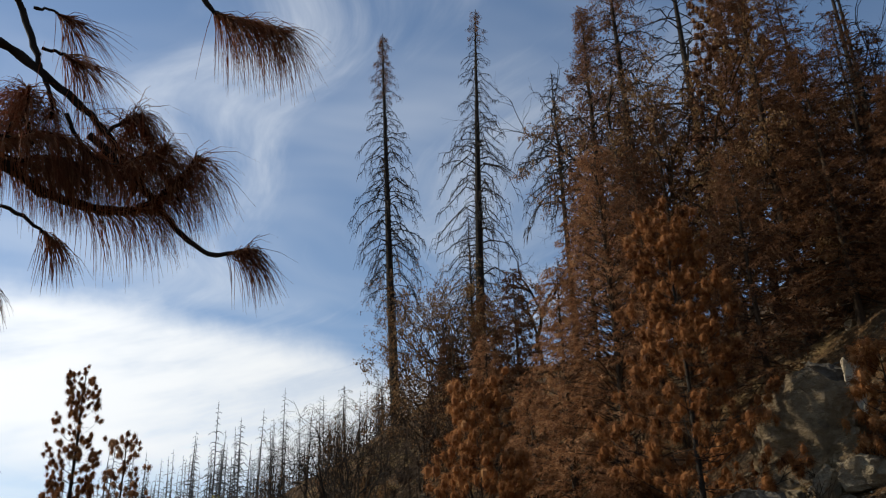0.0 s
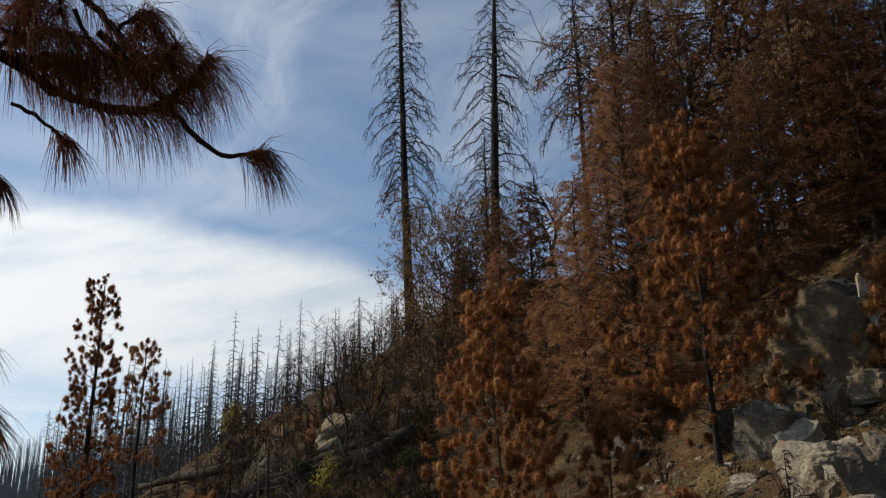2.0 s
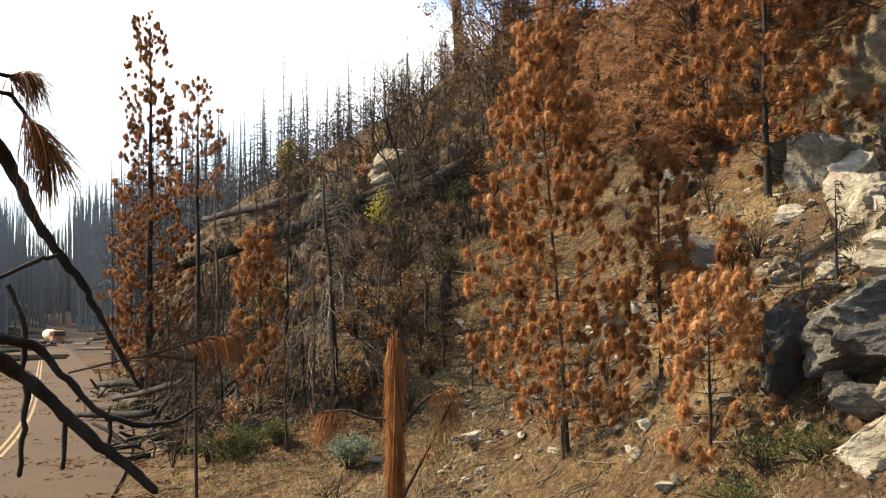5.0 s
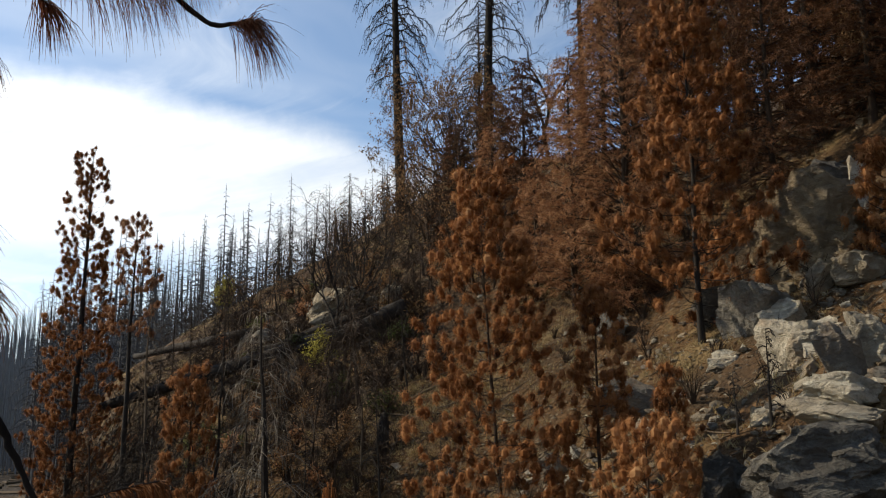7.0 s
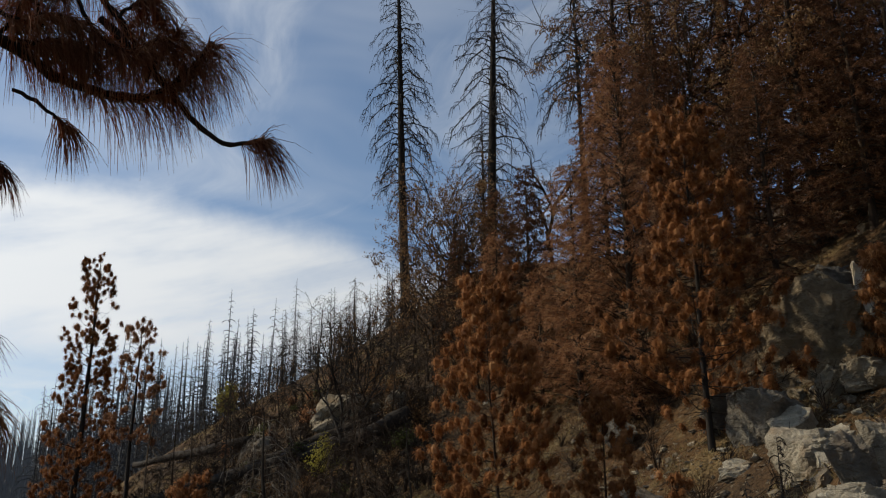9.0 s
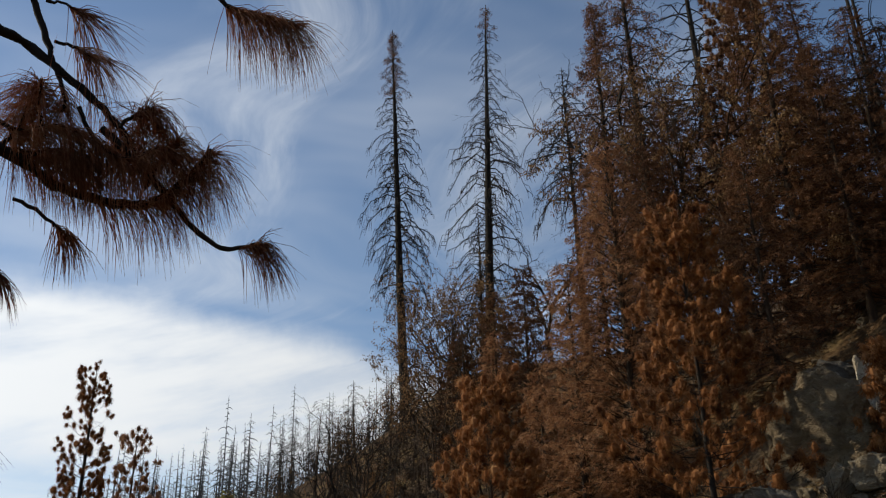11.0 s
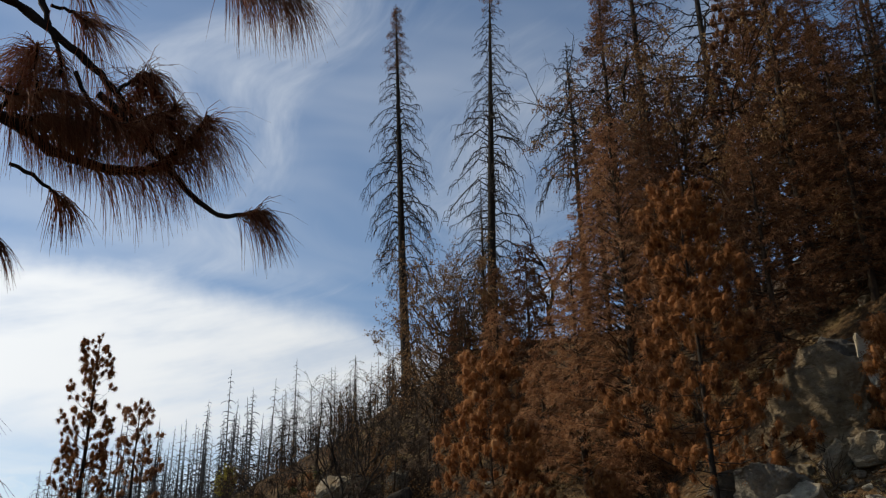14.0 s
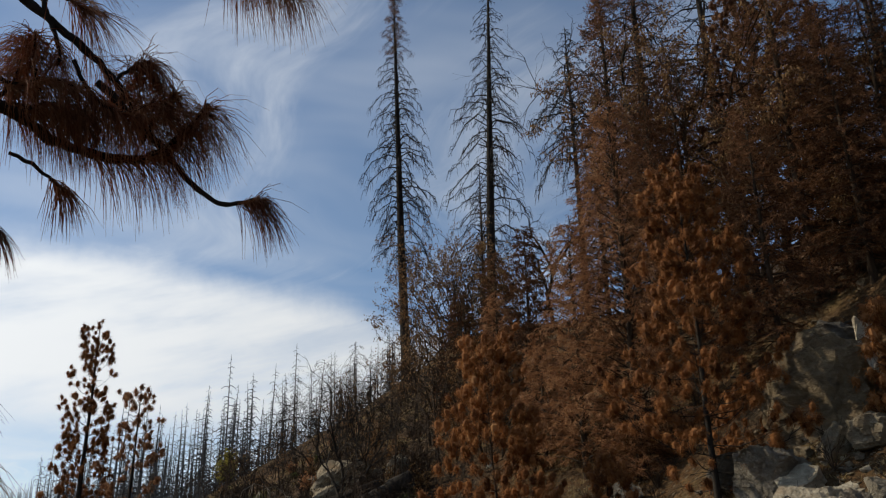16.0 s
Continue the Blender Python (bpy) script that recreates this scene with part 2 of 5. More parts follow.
GREEN = ((0.05, (0.0273, 0.0312, 0.01092)), (0.5, (0.0741, 0.0858, 0.0273)), (0.95, (0.1482, 0.156, 0.0546)))
SAGE = ((0.05, (0.0702, 0.0936, 0.0624)), (0.5, (0.156, 0.195, 0.1326)), (0.95, (0.2652, 0.3042, 0.2184)))
YELLOW = ((0.05, (0.1248, 0.117, 0.0156)), (0.5, (0.2808, 0.2496, 0.039)), (0.95, (0.39, 0.3432, 0.0858)))
STRAW = ((0.05, (0.156, 0.1092, 0.0468)), (0.5, (0.2964, 0.2262, 0.1092)), (0.95, (0.39, 0.3276, 0.195)))
needles_orange = needle_material("scorched_orange_needles", ORANGE)
# dead-needle brown, darkened for the shade that neighbouring trees throw on the firs
BROWN_SHADED = ((0.05, (0.039, 0.02028, 0.01092)), (0.4, (0.1092, 0.05148, 0.02496)), (0.7, (0.195, 0.09516, 0.0468)), (0.95, (0.2808, 0.1599, 0.0858)))
needles_brown_shaded = needle_material("scorched_brown_needles_shaded", BROWN_SHADED, 0.35)
needles_rust, needles_umber = needle_material("scorched_rust_needles", RUST, 0.35), needle_material("scorched_umber_needles", UMBER, 0.35)
leaves_brown, leaves_green = needle_material("withered_oak_leaves", LEAFY, 0.35), needle_material("living_green_leaves", GREEN, 0.35)
leaves_sage, leaves_yellow = needle_material("sage_leaves", SAGE, 0.3), needle_material("yellow_leaves", YELLOW, 0.4)
needles_hung = needle_material("hanging_brown_needles", ((0.05, (0.1275, 0.0527, 0.0289)), (0.4, (0.289, 0.1232, 0.06375)), (0.7, (0.425, 0.204, 0.1062)), (0.95, (0.527, 0.3145, 0.187))), 0.6)
straw_blades = needle_material("dry_grass_blades", STRAW, 0.35)
bark_char = bark_material("charred_bark", (0.00864, 0.0072, 0.00576), (0.04752, 0.03744, 0.0288))
bark_brown = bark_material("scorched_brown_bark", (0.01296, 0.00864, 0.00576), (0.0864, 0.05544, 0.03312))
bark_grey = bark_material("weathered_grey_bark", (0.0324, 0.02304, 0.01512), (0.1584, 0.1152, 0.072))
bark_pale = bark_material("bleached_twig_bark", (0.0864, 0.072, 0.054), (0.2592, 0.2232, 0.1728))
# far trunks: distance haze is painted into this pale grey
bark_hazed = bark_material("hazed_far_bark", (0.1275, 0.1258, 0.1241), (0.2465, 0.2439, 0.2405), 3.0)
bark_ridge = bark_material("blue_grey_crest_bark", (0.0396, 0.04032, 0.04176), (0.1224, 0.1231, 0.1246), 4.0)
rock_pale = rock_material("pale_granite", ((0.25, (0.1, 0.082, 0.058)), (0.45, (0.31, 0.265, 0.19)), (0.7, (0.58, 0.52, 0.4))))
rock_grey = rock_material("grey_fractured_rock", ((0.25, (0.0425, 0.0374, 0.0306)), (0.5, (0.1403, 0.1232, 0.09775)), (0.75, (0.323, 0.289, 0.2253))))
rock_dark = rock_material("dark_layered_rock", ((0.25, (0.02975, 0.02635, 0.0221)), (0.52, (0.085, 0.0765, 0.06205)), (0.76, (0.34, 0.306, 0.238))), (0.136, 0.102, 0.068), 0.4)
rock_brown = rock_material("brown_shaded_rock", ((0.25, (0.075, 0.055, 0.034)), (0.5, (0.21, 0.158, 0.095)), (0.75, (0.38, 0.3, 0.19))), (0.3, 0.19, 0.09), 0.5)
rock_tan = rock_material("tan_fractured_rock", ((0.25, (0.0935, 0.07225, 0.0493)), (0.5, (0.2465, 0.1997, 0.1318)), (0.75, (0.425, 0.357, 0.2465))), (0.306, 0.17, 0.068), 0.55)
earth, asphalt = earth_material(), asphalt_material()


# ---- the land ----
def softplus(v, w):
    return w * np.logaddexp(0.0, v / w)


def lattice(x, y, seed):
    """Smooth value noise from -1 to 1."""
    xi, yi = np.floor(x), np.floor(y)
    fx, fy = x - xi, y - yi
    fx, fy = fx * fx * (3 - 2 * fx), fy * fy * (3 - 2 * fy)

    def corner(a, b):
        h = np.sin(a * 127.1 + b * 311.7 + seed * 74.7) * 43758.5453
        return 2 * (h - np.floor(h)) - 1
    top = corner(xi, yi) * (1 - fx) + corner(xi + 1, yi) * fx
    low = corner(xi, yi + 1) * (1 - fx) + corner(xi + 1, yi + 1) * fx
    return top * (1 - fy) + low * fy


def blob(x, y, cx, cy, r):
    return np.exp(-((x - cx) ** 2 + (y - cy) ** 2) / (r * r))


def road_line(y):
    """The x of the road's centre line."""
    far = -15 - 0.547 * (y - 26.5)
    return far + softplus(20 - y, 6.0) * -0.42


def road_level(y):
    return 0.3 - 0.038 * softplus(y - 28, 6.0) + 0.034 * softplus(y - 215, 10.0)


def relief(x, y):
    """The height of the land without its small bumps."""
    x, y = np.asarray(x, float), np.asarray(y, float)
    hill = -4.05 + 0.486 * x + 0.404 * y
    hill = hill - 2.4 * blob(x, y, -0.8, 22, 6.5) + 2.3 * blob(x, y, 5.6, 11.8, 3.6) + 1.3 * blob(x, y, -14, 35, 9)
    hill = hill + 0.02 * softplus(x - 6, 2.0) ** 2
    hill = hill - 0.9 * softplus(x + 0.2 * (y - 30) - 15, 1.5)
    hill = hill - 0.85 * softplus(y - 66 - 1.25 * (x + 17), 2.5)
    hill = 60 - softplus(60 - hill, 8.0)
    side = x - road_line(y)
    valley = road_level(y) + 0.05 * softplus(np.abs(side) - 5.5, 1.0) + 0.06 * softplus(y - 195, 15.0) - 0.10 * softplus(-side - 9, 4.0) + 0.13 * softplus(-side - 60, 10.0) + 0.2 * softplus(y - 300, 20.0)
    valley = np.minimum(valley, 60.0)
    z = valley + softplus(hill - valley, 0.7)
    cut = np.clip((np.abs(side) - 4.0) / 6.5, 0, 1)
    cut = cut * cut * (3 - 2 * cut)
    z = road_level(y) * (1 - cut) + z * cut
    stand = np.clip(1.5 - np.hypot((x - 0.3) / 1.15, y + 1.5) / 6.0, 0, 1)
    stand = stand * stand * (3 - 2 * stand)
    return z * (1 - stand) + 3.3 * stand


def ground(x, y):
    x, y = np.asarray(x, float), np.asarray(y, float)
    side = np.abs(x - road_line(y))
    rough = np.clip((side - 4.0) / 3.0, 0.03, 1) * np.clip(np.hypot(x, y) / 14.0, 0.25, 1)
    bumps = 0.45 * lattice(x / 5.3, y / 5.3, 1) + 0.22 * lattice(x / 2.1, y / 2.1, 2) + 0.11 * lattice(x / 0.9, y / 0.9, 3) + 0.05 * lattice(x / 0.4, y / 0.4, 4)
    bank = 1 + 1.1 * blob(x, y, 5.5, 14.5, 5.5)
    return relief(x, y) + rough * bumps * bank


class Buf:
    """Gathers vertices and faces for one mesh."""

    def __init__(self):
        self.verts, self.faces, self.count = [], [], 0
        self.bars, self.count_bars = {}, 0

    def add(self, verts, faces):
        self.verts.append(np.asarray(verts, float).reshape(-1, 3))
        faces = np.asarray(faces, int)
        self.faces.append(faces + self.count)
        self.count += len(self.verts[-1])

    def mesh(self, name, smooth=False):
        self.flush()
        me = bpy.data.meshes.new(name)
        faces = [f for block in self.faces for f in block.tolist()]
        me.from_pydata(np.concatenate(self.verts).tolist() if self.verts else [], [], faces)
        if smooth:
            me.polygons.foreach_set("use_smooth", [True] * len(me.polygons))
        me.update()
        return me

    def tube(self, points, radii, sides=5):
        """A tapering round bar through the points, closed at its tip."""
        self.bars.setdefault((len(points), sides), []).append((points, radii))
        self.count_bars += 1

    def flush(self):
        """Makes all the bars of one shape at once."""
        for (n, sides), bars in self.bars.items():
            p = np.array([b[0] for b in bars], float)
            r = np.array([b[1] for b in bars], float)
            m = len(bars)
            way = np.gradient(p, axis=1)
            way /= np.linalg.norm(way, axis=2)[..., None] + 1e-9
            upright = (np.abs(way[:, :, 2]).mean(axis=1) >= 0.8)[:, None, None]
            ref = np.where(upright, np.array([1.0, 0, 0]), np.array([0.0, 0, 1]))
            u = np.cross(way, np.broadcast_to(ref, way.shape))
            u /= np.linalg.norm(u, axis=2)[..., None] + 1e-9
            v = np.cross(way, u)
            a = np.arange(sides) * 2 * math.pi / sides
            ring = p[:, :, None] + r[:, :, None, None] * (np.cos(a)[:, None] * u[:, :, None] + np.sin(a)[:, None] * v[:, :, None])
            tip = p[:, -1:] + way[:, -1:] * r[:, -1:, None]
            verts = np.concatenate([ring.reshape(m, n * sides, 3), tip], 1)
            each = n * sides + 1
            i, j = np.meshgrid(np.arange(n - 1), np.arange(sides), indexing="ij")
            k = (j + 1) % sides
            quads = np.stack([i * sides + j, i * sides + k, (i + 1) * sides + k, (i + 1) * sides + j], -1).reshape(-1, 4)
            j = np.arange(sides)
            caps = np.stack([(n - 1) * sides + j, (n - 1) * sides + (j + 1) % sides, np.full(sides, n * sides)], -1)
            start = self.count + np.arange(m)[:, None, None] * each
            self.verts.append(verts.reshape(-1, 3))
            self.faces.append((quads[None] + start).reshape(-1, 4))
            self.faces.append((caps[None] + start).reshape(-1, 3))
            self.count += m * each
        self.bars = {}

    def blades(self, at, way, length, width, droop, rng, side=None):
        """Narrow curved blades: a quad and a tip."""
        n = len(at)
        if not n:
            return
        length, width = np.broadcast_to(length, n)[:, None], np.broadcast_to(width, n)[:, None]
        way = way / (np.linalg.norm(way, axis=1)[:, None] + 1e-9)
        if side is None:
            side = np.cross(way, rng.normal(size=(n, 3)))
        side = side / (np.linalg.norm(side, axis=1)[:, None] + 1e-9)
        down = np.array([0, 0, -1.0])
        mid = at + way * length * 0.5 + down * length * droop * 0.22
        far = at + way * length * 0.9 + down * length * droop * 0.85
        verts = np.stack([at - side * width * 0.5, at + side * width * 0.5, mid + side * width * 0.5, mid - side * width * 0.5, far], 1)
        k = np.arange(n)[:, None] * 5
        self.verts.append(verts.reshape(-1, 3))
        self.faces.append(k + np.array([0, 1, 2, 3]) + self.count)
        self.faces.append(k + np.array([3, 2, 4]) + self.count)
        self.count += 5 * n


def thing(name, at, label, category, group="", kind=""):
    ob = new(name)
    ob.location = at
    ob.empty_display_size = 0.2
    return tagged(ob, label, category, group, kind)


def part(name, buf, mat, parent, label="", smooth=False):
    ob = new(name, buf.mesh(name, smooth))
    ob.data.materials.append(mat)
    ob.parent = parent
    return tagged(ob, label) if label else ob


def solo(name, buf, mat, at, label, category, group="", kind="", smooth=False):
    ob = new(name, buf.mesh(name, smooth))
    ob.data.materials.append(mat)
    ob.location = at
    return tagged(ob, label, category, group, kind)


def build_land():
    """One sheet: fine where the slope is near, coarse towards the horizon."""
    def steps(lo, hi, fine, ends):
        inner = np.arange(lo, hi + fine, fine)
        step, a, b, left, right = fine, lo, inner[-1], [], []
        while a > ends[0] or b < ends[1]:
            step *= 1.16
            a, b = a - step, b + step
            left.append(a), right.append(b)
        return np.array(left[::-1] + inner.tolist() + right)
    xs, ys = steps(-22, 22, 0.16, (-2500, 2500)), steps(4, 42, 0.16, (-2500, 2500))
    x, y = np.meshgrid(xs, ys)
    z = ground(x, y)
    far = np.clip((np.hypot(x, y) - 420) / 900, 0, 1)
    z = z * (1 - far) + far * -6.0
    verts = np.stack([x, y, z], -1).reshape(-1, 3)
    n, m = len(ys), len(xs)
    i, j = np.meshgrid(np.arange(n - 1), np.arange(m - 1), indexing="ij")
    k = i * m + j
    buf = Buf()
    buf.add(verts, np.stack([k, k + 1, k + m + 1, k + m], -1).reshape(-1, 4))
    solo("ground", buf, earth, (0, 0, 0), "steep burnt hillside of tan soil, gravel and needle litter", "ground", kind="structure", smooth=True)


def build_road():
    buf, line = Buf(), Buf()
    ys = np.concatenate([np.arange(-60, 60, 1.0), np.arange(60, 272, 4.0)])
    x, lift = road_line(ys), 0.06
    slope = np.gradient(x, ys)
    nx, ny = 1 / np.hypot(1, slope), -slope / np.hypot(1, slope)

    def strip(b, lo, hi, up, thick):
        rows = []
        for off, dz in ((lo, up - thick), (lo, up), (hi, up), (hi, up - thick)):
            rows.append(np.stack([x + nx * off, ys + ny * off, road_level(ys) + dz], -1))
        v = np.stack(rows, 1).reshape(-1, 3)
        k = np.arange(len(ys) - 1)[:, None] * 4
        for q in ((0, 1, 5, 4), (1, 2, 6, 5), (2, 3, 7, 6)):
            b.add(v, k + np.array(q))
    strip(buf, -3.7, 3.7, lift, 0.3)
    solo("road", buf, asphalt, (0, 0, 0), "two-lane asphalt road covered with tan dust", "road", kind="structure")
    strip(line, -0.16, -0.06, lift + 0.008, 0.02)
    strip(line, 0.06, 0.16, lift + 0.008, 0.02)
    solo("centre_line", line, plain_material("worn_yellow_paint", (0.26, 0.16, 0.04), 0.7, 0.0, 0.9, 6.0), (0, 0, 0), "worn double yellow line painted on the road", "road marking", kind="structure")


build_land()
build_road()


# ---- kinds of tree ----
def on_land(x, y, sink=0.0):
    return (x, y, float(ground(x, y)) - sink)


def unit(v):
    v = np.asarray(v, float)
    return v / (np.linalg.norm(v, axis=-1, keepdims=True) + 1e-9)


def stem(height, radius, rng, lean=(0, 0), wobble=0.02, n=12):
    t = np.linspace(0, 1, n)
    off = np.cumsum(rng.normal(size=(n, 2)) * wobble * height / n, axis=0)
    off -= np.outer(t, off[-1])
    pts = np.stack([off[:, 0] + lean[0] * t, off[:, 1] + lean[1] * t, height * t], -1)
    pts[0, 2] = -0.35
    rad = radius * ((1 - t) ** 0.85 * 0.93 + 0.07)
    rad[0] *= 1.25
    return pts, rad


def along(pts, t):
    s = np.linspace(0, 1, len(pts))
    return np.array([np.interp(t, s, pts[:, k]) for k in range(3)])


def tufts(buf, ends, ways, rng, per, length, width, droop, heart=True):
    """Drooping mops of needles: each needle lies along the outside of a small drop that hangs round the twig's end."""
    ends, ways = np.asarray(ends), unit(ways)
    n = len(ends)
    if not n:
        return
    m = n * per
    size = np.repeat(rng.uniform(0.7, 1.25, n) * length, per)[:, None]
    tilt = np.repeat(unit(ways * 0.7 + np.array([0, 0, 0.8]) + rng.normal(size=ways.shape) * 0.25), per, 0)
    ball = unit(rng.normal(size=(m, 3)))
    egg = ball * 0.25 + (ball * tilt).sum(1)[:, None] * tilt * 0.11
    at = np.repeat(ends, per, 0) + size * (tilt * 0.12 + egg * rng.uniform(0.8, 1.08, m)[:, None])
    fall = np.array([0, 0, -1.0]) + ball[:, 2:3] * ball
    way = unit(fall * 0.36 * droop + ball * 0.7 + rng.normal(size=(m, 3)) * 0.25)
    side = unit(np.cross(ball, way) + rng.normal(size=(m, 3)) * 0.25)
    buf.blades(at, way, size[:, 0] * rng.uniform(0.14, 0.32, m), width, rng.uniform(0.1, 0.35, m)[:, None] * droop, rng, side)
    if not heart:
        return
    # the packed, ragged heart of each tuft
    rows, cols = 4, 6
    lat = np.linspace(0.08, 0.94, rows) * math.pi
    lon = np.arange(cols) * 2 * math.pi / cols
    core = np.stack([np.outer(np.sin(lat), np.cos(lon)), np.outer(np.sin(lat), np.sin(lon)), np.outer(np.cos(lat), np.ones(cols))], -1).reshape(-1, 3)
    big, axis = size[::per][:, None], tilt[::per]
    egg = core[None] * 0.23 + (core[None] * axis[:, None]).sum(-1)[..., None] * axis[:, None] * 0.1
    drop = (egg * rng.uniform(0.8, 1.08, (n, rows * cols, 1)) + axis[:, None] * 0.12) * big + ends[:, None]
    i, j = np.meshgrid(np.arange(rows - 1), np.arange(cols), indexing="ij")
    k = (j + 1) % cols
    quads = np.stack([i * cols + j, (i + 1) * cols + j, (i + 1) * cols + k, i * cols + k], -1).reshape(-1, 4)
    start = buf.count + np.arange(n)[:, None, None] * rows * cols
    buf.verts.append(drop.reshape(-1, 3))
    buf.faces.append((quads[None] + start).reshape(-1, 4))
    buf.count += n * rows * cols


def pine(at, height, width, seed, mat, label, clump=0.3, low=0.12, per=46, gap=0.34, thin=0.0, bare=bark_char, lean=(0, 0), blade=0.011, droop=1.1, fullness=1.0, twigs=4.2, girth=1.0, heart=True, sparse=0.0, taper=0.75, group="scorched pines on the slope"):
    """A young pine killed by the fire: bare whorled limbs ending in brushes of dead needles."""
    rng = np.random.default_rng(seed)
    tree = thing("pine_tree", at, label, "pine tree", group)
    trunk, limbs, crown = Buf(), Buf(), Buf()
    pts, rad = stem(height, (0.011 * height + 0.025) * girth, rng, lean)
    trunk.tube(pts, rad, 9)
    ends, ways, each = [], [], []
    z = low * height
    while z < height * 0.97:
        u = (z / height - low) / (1 - low)
        base = along(pts, z / height)
        reach = width * 0.5 * (0.18 + 0.82 * min(1.0, (1 - u) ** taper * fullness)) * (0.75 + 0.25 * min(1, u * 6))
        turn = rng.uniform(0, 6.28)
        count = rng.integers(4, 7)
        for k in range(count):
            if rng.random() < thin * (1 - u) + sparse * u ** 1.4:
                if rng.random() < 0.6:
                    a = turn + k * 6.28 / count
                    far = base + np.array([math.cos(a), math.sin(a), -0.1]) * reach * rng.uniform(0.3, 0.7)
                    limbs.tube([base, (base + far) / 2 + [0, 0, 0.03], far], [0.012, 0.008, 0.004], 3)
                continue
            a = turn + k * 6.28 / count + rng.normal() * 0.25
            length = reach * rng.uniform(0.6, 1.12)
            rise = 0.15 + 0.75 * u + rng.normal() * 0.12
            flat = np.array([math.cos(a), math.sin(a), 0])
            p1 = base + flat * length * 0.45 + np.array([0, 0, length * 0.45 * (rise - 0.25)])
            p2 = base + flat * length * 0.85 + np.array([0, 0, length * (0.85 * rise - 0.05)])
            p3 = base + flat * length + np.array([0, 0, length * (rise + 0.12) + 0.06])
            branch = np.array([base, p1, p2, p3])
            thick = (0.006 + 0.007 * length) * girth ** 0.8
            limb = Buf()
            each.append(limb)
            limb.tube(branch, [thick, thick * 0.8, thick * 0.55, thick * 0.3], 4)
            ends.append(p3), ways.append(p3 - p2)
            for s in range(int(length * twigs * fullness + rng.uniform(0.6, 1.8))):
                f = rng.uniform(0.2, 1.0)
                root = along(branch, f)
                turn2 = a + rng.choice([-1, 1]) * rng.uniform(0.5, 1.2)
                twig = np.array([math.cos(turn2), math.sin(turn2), rng.uniform(0.0, 0.8)]) * rng.uniform(0.14, 0.4) * (0.4 + 0.6 * min(length, 1.5))
                limbs.tube([root, root + twig * 0.55, root + twig + [0, 0, 0.03]], [thick * 0.5, thick * 0.4, thick * 0.25], 3)
                ends.append(root + twig), ways.append(twig + np.array([0, 0, 0.08]))
        z += gap * rng.uniform(0.7, 1.3)
    ends.append(pts[-1]), ways.append(np.array([0, 0, 1.0]))
    tufts(crown, ends, ways, rng, per, clump, blade, droop, heart)
    part("trunk", trunk, bare, tree, smooth=True)
    for limb in each:
        part("limb", limb, bare, tree)
    if limbs.count_bars:
        tagged(part("twigwork", limbs, bare, tree), kind="stuff")
    tagged(part("foliage", crown, mat, tree), kind="stuff")
    return tree


def feathery(at, height, width, seed, mat, label, low=0.08, limbs_n=110, spray=13, bare=bark_brown, lean=(0, 0), needle=0.17, blade=0.014, fall=-0.15, gone=0.0, dense=42, group="rust-brown firs on the slope"):
    """A fir or cedar with all its needles dead: long limbs, flat feathery sprays hanging from them."""
    rng = np.random.default_rng(seed)
    tree = thing("fir_tree", at, label, "fir tree", group)
    trunk, limbs, crown = Buf(), Buf(), Buf()
    pts, rad = stem(height, 0.009 * height + 0.03, rng, lean)
    trunk.tube(pts, rad, 9)
    roots, ways = [], []
    for k in range(limbs_n):
        u = (k + rng.random()) / limbs_n
        f = low + (0.985 - low) * u
        base = along(pts, f)
        a = k * 2.4 + rng.normal() * 0.3
        length = width * 0.5 * (0.1 + 0.9 * (1 - u) ** 0.7) * rng.uniform(0.65, 1.1)
        flat = np.array([math.cos(a), math.sin(a), 0])
        drop = fall + 0.75 * u + rng.normal() * 0.1
        branch = np.array([base, base + flat * length * 0.5 + [0, 0, length * 0.5 * (drop + 0.15)], base + flat * length * 0.85 + [0, 0, length * 0.85 * drop], base + flat * length + [0, 0, length * (drop + 0.04)]])
        thick = 0.007 + 0.009 * length
        limbs.tube(branch, [thick, thick * 0.75, thick * 0.45, thick * 0.2], 4)
        if rng.random() < gone:
            continue
        for s in range(int(spray * (0.35 + 0.65 * min(1.4, length / (width * 0.35))))):
            g = rng.uniform(0.15, 1.0)
            root = along(branch, g)
            turn = a + rng.choice([-1, 1]) * rng.uniform(0.35, 1.2)
            reach = rng.uniform(0.25, 0.7) * (0.4 + 0.6 * min(1, length / 1.5))
            way = np.array([math.cos(turn), math.sin(turn), rng.uniform(-0.45, 0.25)])
            limbs.tube([root, root + way * reach * 0.6, root + way * reach + [0, 0, -0.06]], [0.006, 0.004, 0.002], 3)
            n = int(reach * dense) + 4
            t = rng.uniform(0.1, 1.0, n)[:, None]
            roots.append(root + way * reach * t + np.array([0, 0, -0.06]) * t ** 2)
            ways.append(way * 0.8 + rng.normal(size=(n, 3)) * 0.55)
    roots, ways = np.concatenate(roots), np.concatenate(ways)
    crown.blades(roots, ways, needle * rng.uniform(0.6, 1.3, len(roots)), blade, rng.uniform(0.1, 0.7, len(roots))[:, None], rng)
    part("trunk", trunk, bare, tree, smooth=True)
    tagged(part("branchwork", limbs, bare, tree), kind="stuff")
    tagged(part("foliage", crown, mat, tree), kind="stuff")
    return tree


